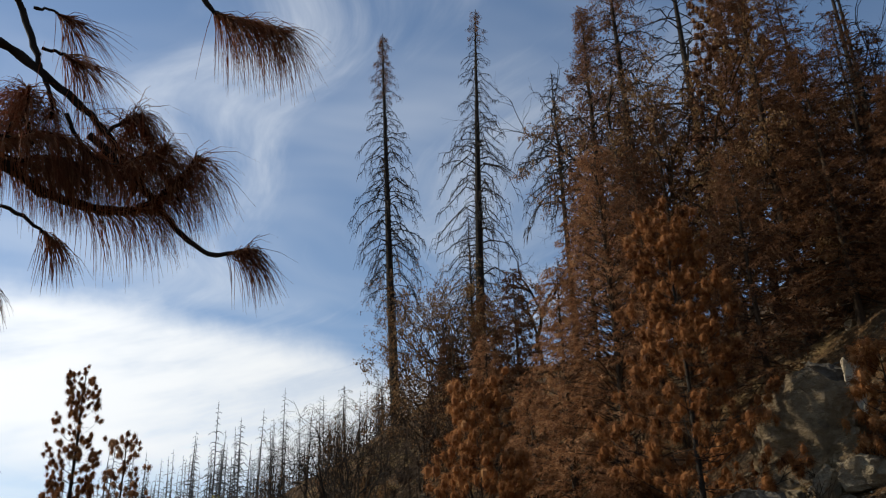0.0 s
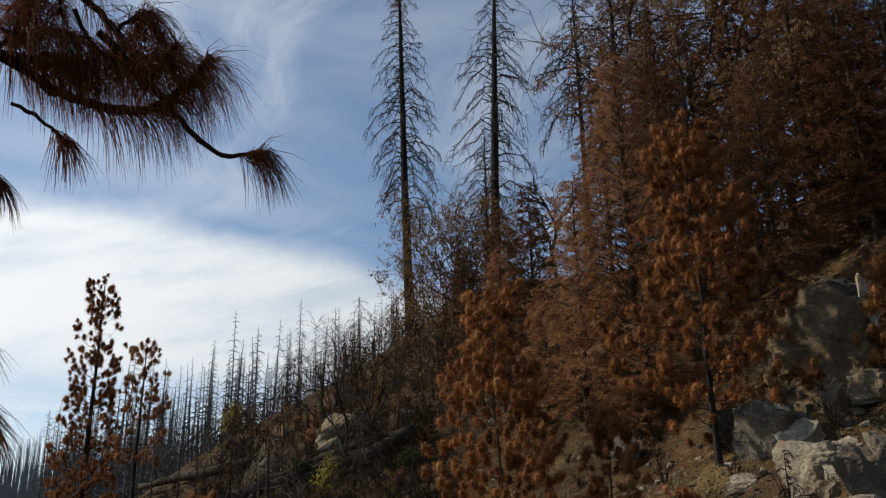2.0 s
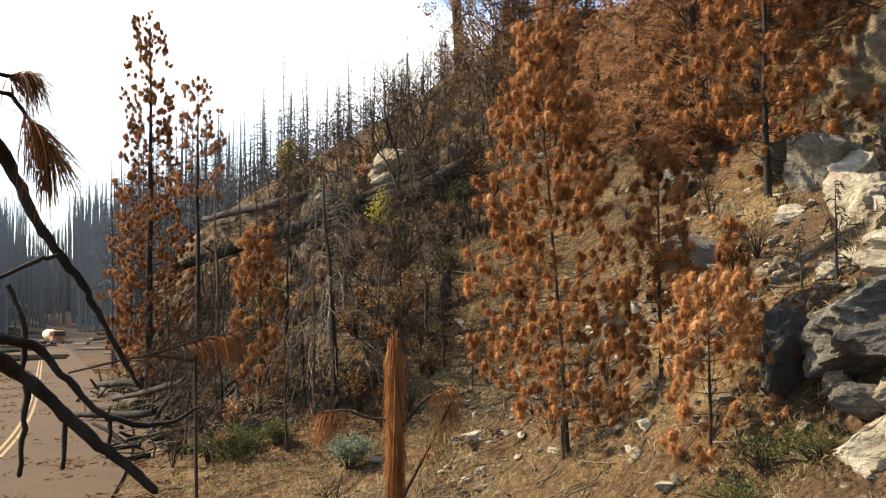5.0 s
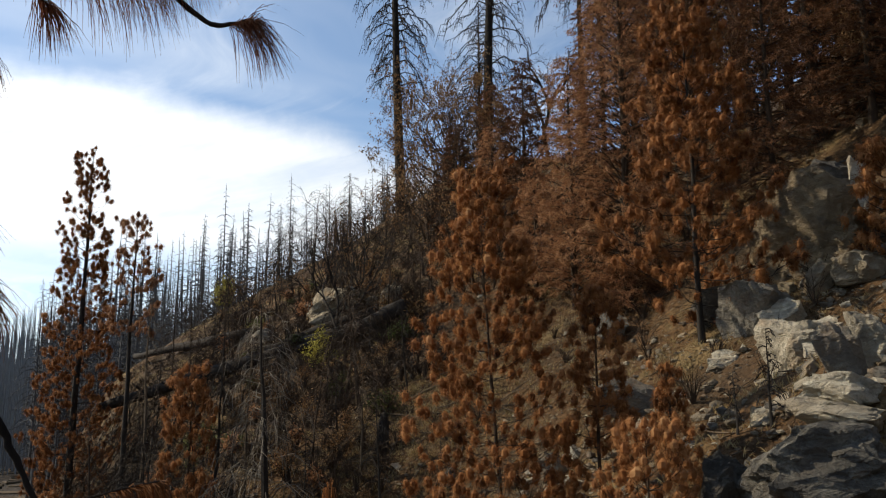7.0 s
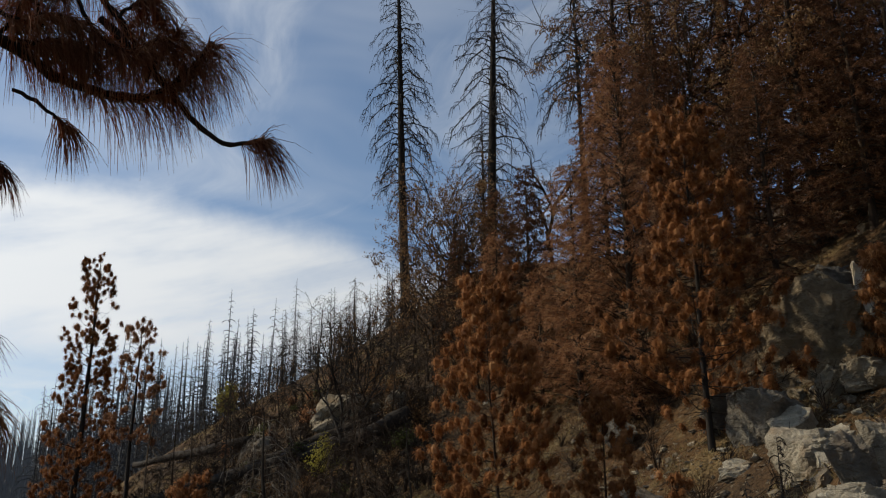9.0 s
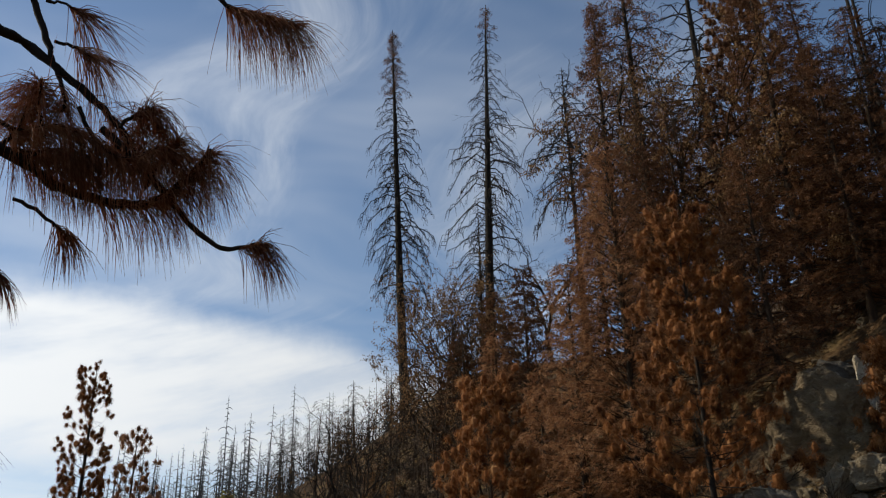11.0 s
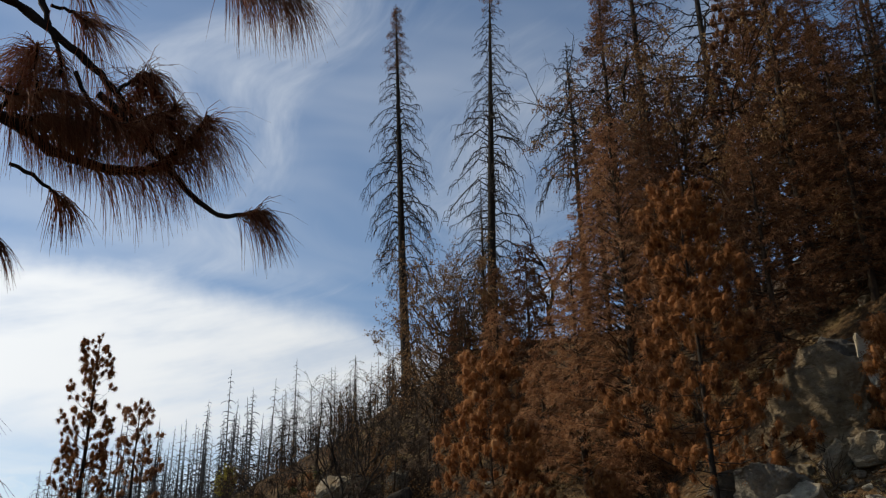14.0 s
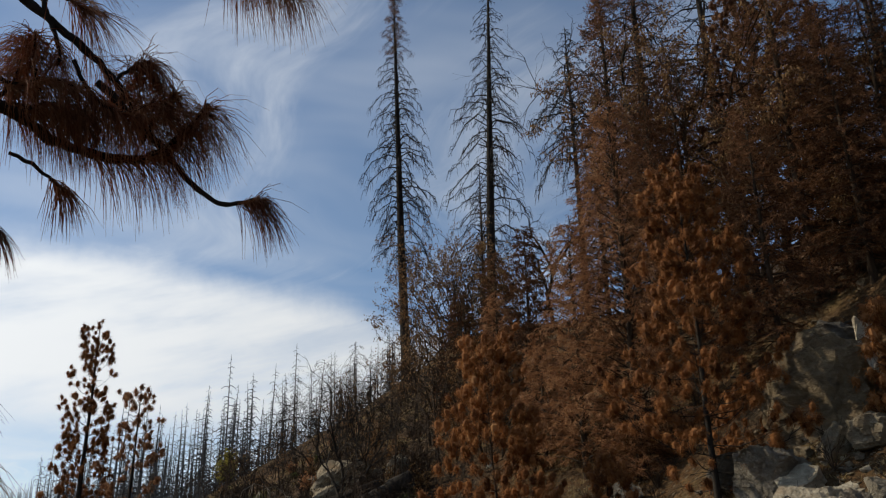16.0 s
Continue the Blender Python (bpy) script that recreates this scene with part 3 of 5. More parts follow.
def snag(at, height, width, seed, label, clear=0.3, limbs_n=120, twigs=7, bare=bark_char, lean=(0, 0), radius=None, top_needles=0, mat=None, sweep=1.0, apart=False, group="burnt standing snags"):
    """A tall conifer stripped by the fire: drooping limbs whose ends curl up, hung with bare twigs."""
    rng = np.random.default_rng(seed)
    tree = thing("burnt_snag", at, label, "dead tree", group)
    trunk, limbs, each = Buf(), Buf(), []
    pts, rad = stem(height, radius or 0.0105 * height, rng, lean, 0.012, 16)
    trunk.tube(pts, rad, 10)
    ends, ways = [], []
    for k in range(limbs_n):
        u = ((k + rng.random()) / limbs_n) ** 0.9
        f = clear + (0.99 - clear) * u
        base = along(pts, f)
        a = k * 2.4 + rng.normal() * 0.4
        shape = min(1.0, 0.14 + 1.5 * (1 - u)) * (0.8 + 0.2 * min(1.0, 5 * u)) * (1.25 if u < 0.06 else 1.0)
        length = width * 0.5 * shape * rng.uniform(0.35, 1.15)
        flat = np.array([math.cos(a), math.sin(a), 0])
        down = -0.5 * sweep * (1 - 0.55 * u) * rng.uniform(0.25, 1.35)
        branch = np.array([base, base + flat * length * 0.3 + [0, 0, length * 0.1 * sweep], base + flat * length * 0.62 + [0, 0, length * (0.05 + down * 0.25)], base + flat * length * 0.88 + [0, 0, length * down * 0.8], base + flat * length + [0, 0, length * down * 1.35]])
        branch[1:] += rng.normal(size=(4, 3)) * length * 0.05
        thick = 0.018 + 0.016 * length
        bough = limbs
        if apart:
            bough = Buf()
            each.append(bough)
        bough.tube(branch, [thick, thick * 0.8, thick * 0.6, thick * 0.4, thick * 0.2], 4)
        for s in range(int(twigs * (0.5 + 0.6 * length / (width * 0.5)))):
            root = along(branch, rng.uniform(0.3, 1.0))
            turn = a + rng.normal() * 1.1
            reach = length * rng.uniform(0.12, 0.36)
            mid = root + np.array([math.cos(turn) * 0.7, math.sin(turn) * 0.7, rng.uniform(-0.6, 0.25)]) * reach * 0.6
            tip = mid + np.array([math.cos(turn) * 0.3, math.sin(turn) * 0.3, -0.75 * sweep]) * reach * 0.8
            limbs.tube([root, mid, tip], [thick * 0.42, thick * 0.3, thick * 0.14], 3)
            ends.append(tip), ways.append(tip - mid)
    part("trunk", trunk, bare, tree, smooth=True)
    for limb in each:
        part("limb", limb, bare, tree)
    tagged(part("twigwork", limbs, bare, tree), kind="stuff")
    if top_needles:
        ends, ways = np.array(ends), np.array(ways)
        pick = ends[:, 2] > height * (1 - top_needles)
        crown = Buf()
        tufts(crown, ends[pick], ways[pick] + [0, 0, 0.2], rng, 12 if top_needles < 0.5 else 26, 0.5 if top_needles < 0.5 else 0.8, 0.024 if top_needles < 0.5 else 0.045, 0.8, False)
        tagged(part("foliage", crown, mat or needles_brown_shaded, tree, "brown needles left on the twigs"), kind="stuff")
    return tree


def oak(at, height, spread, seed, label, leaves=0, mat=None, bare=bark_char, leaf=0.09, trunks=1, depth=5, lean=(0, 0), name="oak_tree", category="oak tree", group="burnt oaks"):
    """A crooked broadleaf tree with forking limbs and, on some, withered leaves."""
    rng = np.random.default_rng(seed)
    tree = thing(name, at, label, category, group)
    trunk, each = Buf(), []
    tips, tip_ways = [], []
    limit = height * 1.04
    rise = height * 0.42

    def grow(root, way, length, thick, level, limb):
        n = 4
        pts, p, w = [root], np.array(root, float), unit(way)
        for _ in range(n):
            w = unit(w + rng.normal(size=3) * 0.22 + [0, 0, 0.07 if level < 3 else -0.02])
            p = p + w * length / n
            pts.append(p)
        rad = np.linspace(thick, thick * (0.6 if level < depth else 0.25), n + 1)
        limb.tube(pts, rad, max(3, 8 - level * 2))
        if level >= depth or length < 0.12:
            tips.extend(pts[1:]), tip_ways.extend([w] * n)
            return
        for k in range(rng.integers(2, 4) if level else rng.integers(3, 5)):
            f = rng.uniform(0.55, 1.0) if k else 1.0
            root2 = along(np.array(pts), f)
            side = unit(np.cross(w, rng.normal(size=3)))
            open_up = rng.uniform(0.45, 0.95) * (spread / height) ** 0.4 * 1.15
            way2 = unit(w + side * open_up)
            if root2[2] < limit:
                own = limb
                if level == 0:
                    own = Buf()
                    each.append(own)
                grow(root2, way2, length * rng.uniform(0.58, 0.82), thick * rng.uniform(0.5, 0.66), level + 1, own)

    for k in range(trunks):
        a = k * 6.28 / trunks + rng.random()
        tilt = 0.0 if trunks == 1 else 0.22
        grow(np.array([0, 0, -0.3]) + (0 if trunks == 1 else 0.15) * np.array([math.cos(a), math.sin(a), 0]), np.array([math.cos(a) * tilt + lean[0], math.sin(a) * tilt + lean[1], 1.0]), rise, (0.013 if trunks == 1 else 0.009) * height + 0.02, 0, trunk)
    part("trunk", trunk, bare, tree, smooth=True)
    for limb in each:
        part("limb", limb, bare, tree)
    if leaves:
        tips, tip_ways = np.array(tips), np.array(tip_ways)
        pick = rng.integers(0, len(tips), leaves)
        crown = Buf()
        crown.blades(tips[pick] + rng.normal(size=(leaves, 3)) * 0.08, tip_ways[pick] * 0.4 + rng.normal(size=(leaves, 3)) * 0.6 + [0, 0, -0.4], leaf * rng.uniform(0.7, 1.5, leaves), leaf * 0.55, 0.3, rng)
        tagged(part("foliage", crown, mat or leaves_brown, tree, "withered leaves"), kind="stuff")
    return tree


def sapling(at, height, seed, label, bare=bark_grey, lean=(0, 0), twigs=26, reach=0.5, fall=0.9, girth=1.0, twig_bark=None):
    """A slim dead stem with bare drooping side twigs."""
    rng = np.random.default_rng(seed)
    tree = thing("dead_sapling", at, label, "dead sapling", "dead saplings on the slope")
    trunk, limbs = Buf(), Buf()
    pts, rad = stem(height, (0.008 * height + 0.014) * girth, rng, lean, 0.05, 9)
    trunk.tube(pts, rad, 6)
    for k in range(twigs):
        f = 0.2 + 0.78 * (k + rng.random()) / twigs
        base = along(pts, f)
        a = rng.uniform(0, 6.28)
        length = reach * (0.35 + 0.65 * (1 - f)) * rng.uniform(0.5, 1.4) * min(1.6, height / 3)
        flat = np.array([math.cos(a), math.sin(a), 0])
        branch = np.array([base, base + flat * length * 0.5 + [0, 0, length * 0.12], base + flat * length * 0.9 + [0, 0, -length * 0.15 * fall], base + flat * length * 1.05 + [0, 0, -length * 0.6 * fall]])
        limbs.tube(branch, [0.011, 0.009, 0.007, 0.004], 3)
        for s in range(5):
            root = along(branch, rng.uniform(0.3, 0.95))
            turn = a + rng.normal() * 0.9
            limbs.tube([root, root + np.array([math.cos(turn) * 0.5, math.sin(turn) * 0.5, -0.2 * fall]) * length * 0.5, root + np.array([math.cos(turn) * 0.7, math.sin(turn) * 0.7, -0.8 * fall]) * length * 0.6], [0.007, 0.006, 0.003], 3)
    part("trunk", trunk, bare, tree)
    tagged(part("branchwork", limbs, twig_bark or bare, tree), kind="stuff")
    return tree


# ---- trees on the hillside ----
pine(on_land(-15.78, 37.3), 16.6, 4.0, 11, needles_orange, "tall slim scorched pine with brown needle brushes", clump=0.36, low=0.06, per=95, gap=0.31, thin=0.0, sparse=0.5, blade=0.01, twigs=3.0, girth=0.9)
pine(on_land(-11.95, 32.73), 11.4, 2.4, 12, needles_rust, "slim scorched pine bare below its small tufted top", clump=0.33, low=0.6, per=95, gap=0.4, thin=0.25, sparse=0.1, blade=0.01, twigs=1.6, girth=0.8)
pine(on_land(0.83, 15.30), 7.15, 3.3, 13, needles_orange, "full scorched pine with rust-orange needle brushes", clump=0.27, low=0.08, gap=0.18, thin=0.28, blade=0.006, per=110, fullness=0.95, twigs=4.0, girth=0.42, lean=(-0.36, 0), bare=bark_brown, taper=0.95)
pine(on_land(5.88, 21.11), 8.55, 4.4, 14, needles_orange, "wide scorched pine with golden-orange needle brushes", clump=0.4, low=0.07, gap=0.32, thin=0.2, blade=0.008, per=130, fullness=1.1, twigs=3.3, girth=0.7, taper=1.0)
pine(on_land(2.38, 14.9), 3.9, 1.5, 15, needles_orange, "small scorched pine with orange needle brushes", clump=0.25, low=0.1, gap=0.2, blade=0.006, per=110, thin=0.4, twigs=3.2, girth=0.6, bare=bark_brown)
pine(on_land(2.41, 11.47), 2.2, 1.75, 16, needles_orange, "low bushy scorched pine with bright orange needles", clump=0.23, low=0.05, gap=0.2, blade=0.0045, per=120, twigs=3.0, girth=0.6, thin=0.1, bare=bark_brown)
pine(on_land(3.16, 12.63), 1.75, 0.6, 17, needles_orange, "thin leaning pine seedling with orange needles", clump=0.19, low=0.1, gap=0.19, blade=0.007, lean=(-0.2, 0), per=80, twigs=1.6)
pine(on_land(9.97, 19.63), 2.4, 2.2, 18, needles_orange, "small scorched pine beside the rocks", clump=0.4, low=0.05, gap=0.25, blade=0.014, per=90, twigs=1.5)
pine(on_land(-7.2, 24.72), 5.1, 2.0, 19, needles_orange, "drooping scorched pine with rust needles", clump=0.34, low=0.1, gap=0.26, droop=1.8, blade=0.008, girth=0.7, thin=0.3, twigs=2.4, per=110, bare=bark_brown)
pine(on_land(14.0, 35.0), 20.5, 5.4, 20, needles_brown_shaded, "tall scorched pine with golden-brown needles", clump=0.5, low=0.12, gap=0.42, blade=0.015, per=70, twigs=2.0, girth=0.8)
FIRS = (
    # x, y, height, width, foliage, how far the limbs hang, limbs
    (5.49, 27.37, 12.7, 4.6, needles_rust, 0.2, 260, "tall rust-red fir with feathery dead needles"),
    (4.0, 28.9, 8.8, 3.4, needles_rust, 0.2, 150, "rust-red fir with feathery dead needles"),
    (12.48, 29.10, 18.6, 5.6, needles_brown_shaded, -0.35, 250, "very tall brown fir with hanging dead needles"),
    (13.47, 27.21, 11.0, 4.2, needles_brown_shaded, -0.45, 170, "red-brown fir with hanging dead needles"),
    (12.24, 41.39, 14.5, 5.0, needles_umber, -0.2, 140, "brown fir with dead needles behind the oaks"),
    (15.6, 25.6, 8.0, 3.6, needles_brown_shaded, -0.35, 130, "rust-brown fir at the top of the bank"),
    (7.6, 30.5, 11.5, 4.4, needles_umber, -0.2, 170, "umber fir with dead needles among the pines"),
    (9.4, 33.0, 13.0, 4.6, needles_umber, -0.25, 160, "umber fir with dead needles among the pines"),
    (15.2, 31.5, 16.5, 5.0, needles_umber, -0.3, 180, "dark umber fir with hanging needles"),
    (17.4, 28.4, 8.5, 4.2, needles_umber, -0.3, 150, "dark umber fir with hanging needles"),
    (9.9, 26.4, 9.0, 3.6, needles_brown_shaded, -0.2, 150, "rust-brown fir behind the big boulder"),
    (13.2, 37.5, 15.0, 4.8, needles_umber, -0.3, 160, "tall umber fir high on the slope"),
    (18.5, 34.5, 10.5, 4.4, needles_umber, -0.3, 130, "umber fir high on the slope"),
    (6.6, 37.0, 12.0, 4.2, needles_brown_shaded, -0.2, 140, "rust-brown fir on the slope"),
    (3.4, 40.5, 8.5, 3.4, needles_umber, -0.2, 110, "small umber fir on the slope"),
    (20.5, 30.5, 8.0, 4.4, needles_umber, -0.3, 120, "umber fir at the edge of the wood"),
    (1.8, 38.0, 6.0, 2.6, needles_rust, -0.2, 90, "small rust-brown fir on the slope"),
    (0.2, 43.0, 6.5, 2.8, needles_umber, -0.2, 90, "small umber fir on the slope"),
    (3.0, 31.5, 5.0, 2.4, needles_rust, -0.15, 90, "small rust-brown fir on the slope"),
    (2.2, 48.0, 8.0, 3.2, needles_umber, -0.2, 90, "umber fir below the tall snags"),
    (17.0, 36.5, 11.0, 4.6, needles_umber, -0.3, 150, "dark umber fir high on the slope"),
    (16.6, 30.0, 13.0, 4.4, needles_brown_shaded, -0.3, 150, "rust-brown fir high on the slope"),
    (22.0, 36.0, 8.0, 4.4, needles_umber, -0.3, 120, "dark umber fir at the edge of the wood"),
    (11.0, 45.0, 15.0, 4.8, needles_umber, -0.25, 140, "umber fir with dead needles behind the oaks"),
    (16.2, 33.8, 13.0, 4.6, needles_umber, -0.3, 150, "dark umber fir high on the slope"),
    (19.4, 32.6, 13.5, 4.6, needles_umber, -0.3, 140, "dark umber fir high on the slope"),
    (5.28, 26.8, 1.7, 2.6, needles_rust, 0.0, 80, "low dark red dead fir bush"),
)
for i, (x, y, h, w, leaf_mat, fall, n, words) in enumerate(FIRS):
    far = math.hypot(x, y) / 30
    feathery(on_land(x, y), h, w, 31 + i, leaf_mat, words, limbs_n=n, spray=13, fall=fall, low=0.05, blade=0.013 * far, needle=0.15 * far ** 0.5, dense=46 if far < 1.1 else 38)
snag(on_land(-3.91, 66.84), 38.0, 5.4, 41, "tall burnt conifer with drooping bare limbs", clear=0.27, limbs_n=250, twigs=15, lean=(-1.2, 0), radius=0.42, sweep=1.45, top_needles=0.2, apart=True)
snag(on_land(2.85, 69.20), 38.1, 6.9, 42, "tall burnt conifer with drooping bare limbs", clear=0.22, limbs_n=230, twigs=11, lean=(1.0, 0), radius=0.46, sweep=1.4, top_needles=0.1, apart=True)
snag(on_land(2.5, 76.0), 17.5, 6.4, 43, "burnt fir thick with drooping bare twigs", clear=0.08, limbs_n=150, sweep=1.5)
snag(on_land(9.15, 59.26), 24.5, 6.4, 44, "burnt conifer with drooping bare limbs", clear=0.5, limbs_n=130, twigs=16, sweep=1.4, apart=True)
snag(on_land(13.4, 53.6), 36.0, 7.5, 45, "tall burnt conifer with remaining brown needles", clear=0.12, limbs_n=240, sweep=1.2, top_needles=0.88, apart=True)
snag(on_land(10.3, 50.5), 26.0, 6.5, 49, "burnt conifer with remaining brown needles", clear=0.15, limbs_n=170, top_needles=0.85)
snag(on_land(16.2, 47.5), 34.0, 8.5, 46, "tall burnt conifer with bare level limbs", clear=0.2, limbs_n=120, twigs=10, sweep=0.35)
snag(on_land(20.1, 35.7), 22.0, 4.0, 47, "burnt conifer pole beside bare oaks", clear=0.3, limbs_n=60, sweep=0.5)
snag(on_land(18.1, 31.7), 18.0, 4.0, 48, "burnt conifer pole beside bare oaks", clear=0.3, limbs_n=60, sweep=0.5)
OAKS = (
    # x, y, height, spread, leaves, leaf size, stems, forks
    (7.4, 65.2, 12.5, 10.0, 0, 0.1, 1, 6, "bare burnt oak with curling limbs"),
    (12.6, 43.3, 19.0, 9.0, 0, 0.14, 1, 6, "tall burnt oak with forked bare limbs"),
    (0.7, 55.53, 9.5, 3.4, 2600, 0.15, 3, 5, "burnt oak with withered brown leaves"),
    (-4.32, 34.55, 6.0, 5.5, 0, 0.1, 3, 6, "bare crooked burnt oak beside the logs"),
    (20.15, 37.5, 16.0, 9.0, 0, 0.1, 1, 6, "bare burnt oak on the bank"),
    (17.2, 33.4, 12.0, 7.0, 0, 0.1, 2, 6, "bare burnt oak high on the bank"),
    (21.0, 33.5, 11.0, 7.0, 0, 0.1, 2, 6, "bare burnt oak high on the bank"),
    (18.6, 38.5, 15.0, 8.0, 0, 0.1, 2, 6, "bare burnt oak high on the bank"),
    (10.6, 30.0, 8.6, 4.5, 4200, 0.1, 2, 5, "oak with withered tan leaves"),
    (9.4, 38.5, 15.0, 6.5, 9000, 0.13, 2, 5, "oak with withered golden-brown leaves"),
    (-0.3, 50.9, 9.0, 3.6, 2200, 0.13, 3, 5, "scrub oak with withered brown leaves"),
    (1.5, 45.0, 7.5, 3.8, 2000, 0.12, 3, 5, "scrub oak with withered brown leaves"),
    (-1.5, 50.0, 6.5, 3.4, 2000, 0.11, 3, 5, "scrub oak with withered brown leaves"),
    (-3.6, 58.0, 3.4, 3.6, 600, 0.12, 3, 5, "scrub oak nearly bare of leaves"),
    (0.8, 60.0, 10.0, 3.8, 2400, 0.15, 3, 5, "scrub oak with withered brown leaves"),
    (4.6, 55.0, 6.5, 6.0, 2600, 0.12, 3, 5, "scrub oak with withered brown leaves"),
    (-5.0, 41.5, 3.8, 4.0, 400, 0.09, 3, 5, "leafless scrub oak on the crest"),
    (-1.2, 40.5, 5.5, 4.5, 900, 0.1, 3, 5, "scrub oak with withered brown leaves"),
    (0.9, 36.0, 4.5, 4.0, 700, 0.09, 3, 5, "scrub oak with withered brown leaves"),
    (2.6, 33.0, 5.0, 4.0, 900, 0.09, 3, 5, "scrub oak with withered brown leaves"),
    (-7.4, 47.5, 3.6, 4.0, 300, 0.1, 3, 5, "leafless scrub oak on the crest"),
    (-3.4, 44.5, 4.6, 4.5, 600, 0.1, 3, 5, "scrub oak nearly bare of leaves"),
    (-6.2, 53.0, 4.4, 4.5, 500, 0.1, 3, 5, "leafless scrub oak on the crest"),
    (-0.8, 46.5, 6.0, 5.0, 1200, 0.11, 3, 5, "scrub oak with withered brown leaves"),
    (-13.8, 53.0, 3.2, 3.5, 200, 0.1, 3, 5, "leafless scrub oak on the crest"),
    (-11.5, 50.0, 3.4, 4.0, 300, 0.1, 3, 5, "leafless scrub oak on the crest"),
)
for i, (x, y, h, w, n, size, stems, forks, words) in enumerate(OAKS):
    oak(on_land(x, y), h, w, 51 + i, words, leaves=int(n * 1.5), leaf=size * 0.78, trunks=stems, depth=forks, bare=bark_char if n < 500 else bark_brown)
SAPLINGS = ((-1.93, 24.14, 3.4, -0.16), (-6.39, 24.6, 6.0, 0.05), (-10.26, 30.12, 7.6, 0), (-3.4, 26.7, 2.9, -0.15), (-1.13, 23.19, 1.4, 0), (0.75, 14.9, 2.9, 0), (3.95, 12.72, 0.9, 0), (4.37, 12.48, 1.4, 0), (-5.82, 25.26, 5.2, 0.07), (-4.61, 25.81, 2.5, -0.3), (-4.04, 24.79, 2.0, 0), (-7.35, 26.0, 3.6, -0.1), (-9.15, 26.8, 2.4, -0.1), (-5.68, 23.96, 3.0, -0.16), (-2.57, 25.19, 3.5, 0), (-1.42, 28.38, 3.1, -0.3), (-0.33, 23.62, 2.0, 0))
sapling(on_land(-4.77, 23.44), 6.4, 70, "dead fir with a charred butt and long pale drooping twigs", bark_char, (-0.32, 0), twigs=70, reach=0.95, fall=1.25, girth=1.9, twig_bark=bark_pale)
for i, (x, y, h, tip) in enumerate(SAPLINGS, 1):
    sapling(on_land(x, y), h, 70 + i, "slim dead sapling with bare drooping twigs" if h > 3 else "small dead sapling with bare twigs", bark_char if i % 3 else bark_grey, (tip, 0), twigs=int(12 + 7 * h))


def thicket():
    """Dead brush and thin burnt stems that crowd the hollow and the crest."""
    rng = np.random.default_rng(15)
    stems = [sapling((0, 0, 0), h, 170 + k, "thin dead stem with drooping bare twigs", (bark_char, bark_brown, bark_brown)[k % 3], twigs=t, reach=r) for k, (h, t, r) in enumerate(((4.5, 54, 0.9), (3.2, 44, 0.8), (5.5, 64, 0.9), (2.4, 36, 0.8), (3.8, 50, 1.1), (1.6, 32, 0.8)))]
    made = 0
    while made < 140:
        if made < 22:
            x, y = rng.uniform(-12, -1), rng.uniform(22, 32.5)
        elif made < 85:
            x, y = rng.uniform(-16, 4), rng.uniform(40, 64)
        elif made < 115:
            x, y = rng.uniform(-19, -10), rng.uniform(28, 44)
        else:
            x, y = rng.uniform(-3, 7), rng.uniform(32, 46)
        if x - float(road_line(y)) < 5.0 or (x > -2.5 and y < 30 and rng.random() < 0.8):
            continue
        m = pose(*on_land(x, y), rng.normal() * 4, rng.normal() * 4, rng.uniform(0, 360))
        ob = stems[made] if made < 6 else copy_thing(stems[made % 6], m)
        ob.matrix_basis = m
        size = rng.uniform(0.6, 1.15)
        ob.scale = (size, size, size)
        made += 1


thicket()


def far_pole(buf, x, y, h, rng, limbs_n=8):
    z = float(relief(x, y))
    r = 0.0065 * h * rng.uniform(0.7, 1.4)
    lean = rng.normal(size=2) * 0.02 * h
    p = np.array([[x, y, z - 0.5], [x + lean[0] * 0.5, y + lean[1] * 0.5, z + h * 0.5], [x + lean[0], y + lean[1], z + h]])
    buf.tube(p, [r, r * 0.7, r * 0.12], 5)
    for k in range(limbs_n):
        f = rng.uniform(0.3, 0.97)
        base = along(p, f)
        a, length = rng.uniform(0, 6.28), h * 0.07 * (1.15 - f) * rng.uniform(0.5, 1.6) + 0.3
        tip = base + np.array([math.cos(a), math.sin(a), rng.uniform(-0.7, 0.1)]) * length
        buf.tube([base, tip], [0.02 + r * 0.08, 0.015], 3)


def ridge_snags():
    """Burnt conifers behind the crest: a few shapes, copied."""
    rng = np.random.default_rng(5)
    kinds = [snag((0, 0, 0), 18.0, 2.2 + 0.4 * k, 90 + k, "slim burnt conifer on the crest", clear=0.25, limbs_n=80, twigs=3, sweep=1.0, radius=0.13, bare=bark_ridge, group="burnt conifers on the crest") for k in range(6)]
    spots = []
    while len(spots) < 250:
        turn = rng.uniform(-25, 1)
        d = rng.uniform(70, 150)
        x, y = d * math.sin(radians(turn)), d * math.cos(radians(turn))
        behind = y - 66 - 1.25 * (x + 17)
        if all(math.hypot(x - a, y - b) > 1.0 for a, b, _ in spots) and behind > -1:
            top = 5 + d * math.tan(radians(9.7 + 0.42 * (turn + 20) + rng.normal() * 1.15))
            h = top - float(relief(x, y))
            if 6 < h < 34:
                spots.append((x, y, h))
    for i, (x, y, h) in enumerate(spots):
        m = pose(x, y, float(relief(x, y)) - 0.2, rng.normal() * 1.2, rng.normal() * 1.2, rng.uniform(0, 360))
        ob = kinds[i] if i < 6 else copy_thing(kinds[i % 6], m)
        ob.matrix_basis = m
        size = h / 18.0
        ob.scale = (max(0.65, size ** 0.7), max(0.65, size ** 0.7), size)


ridge_snags()


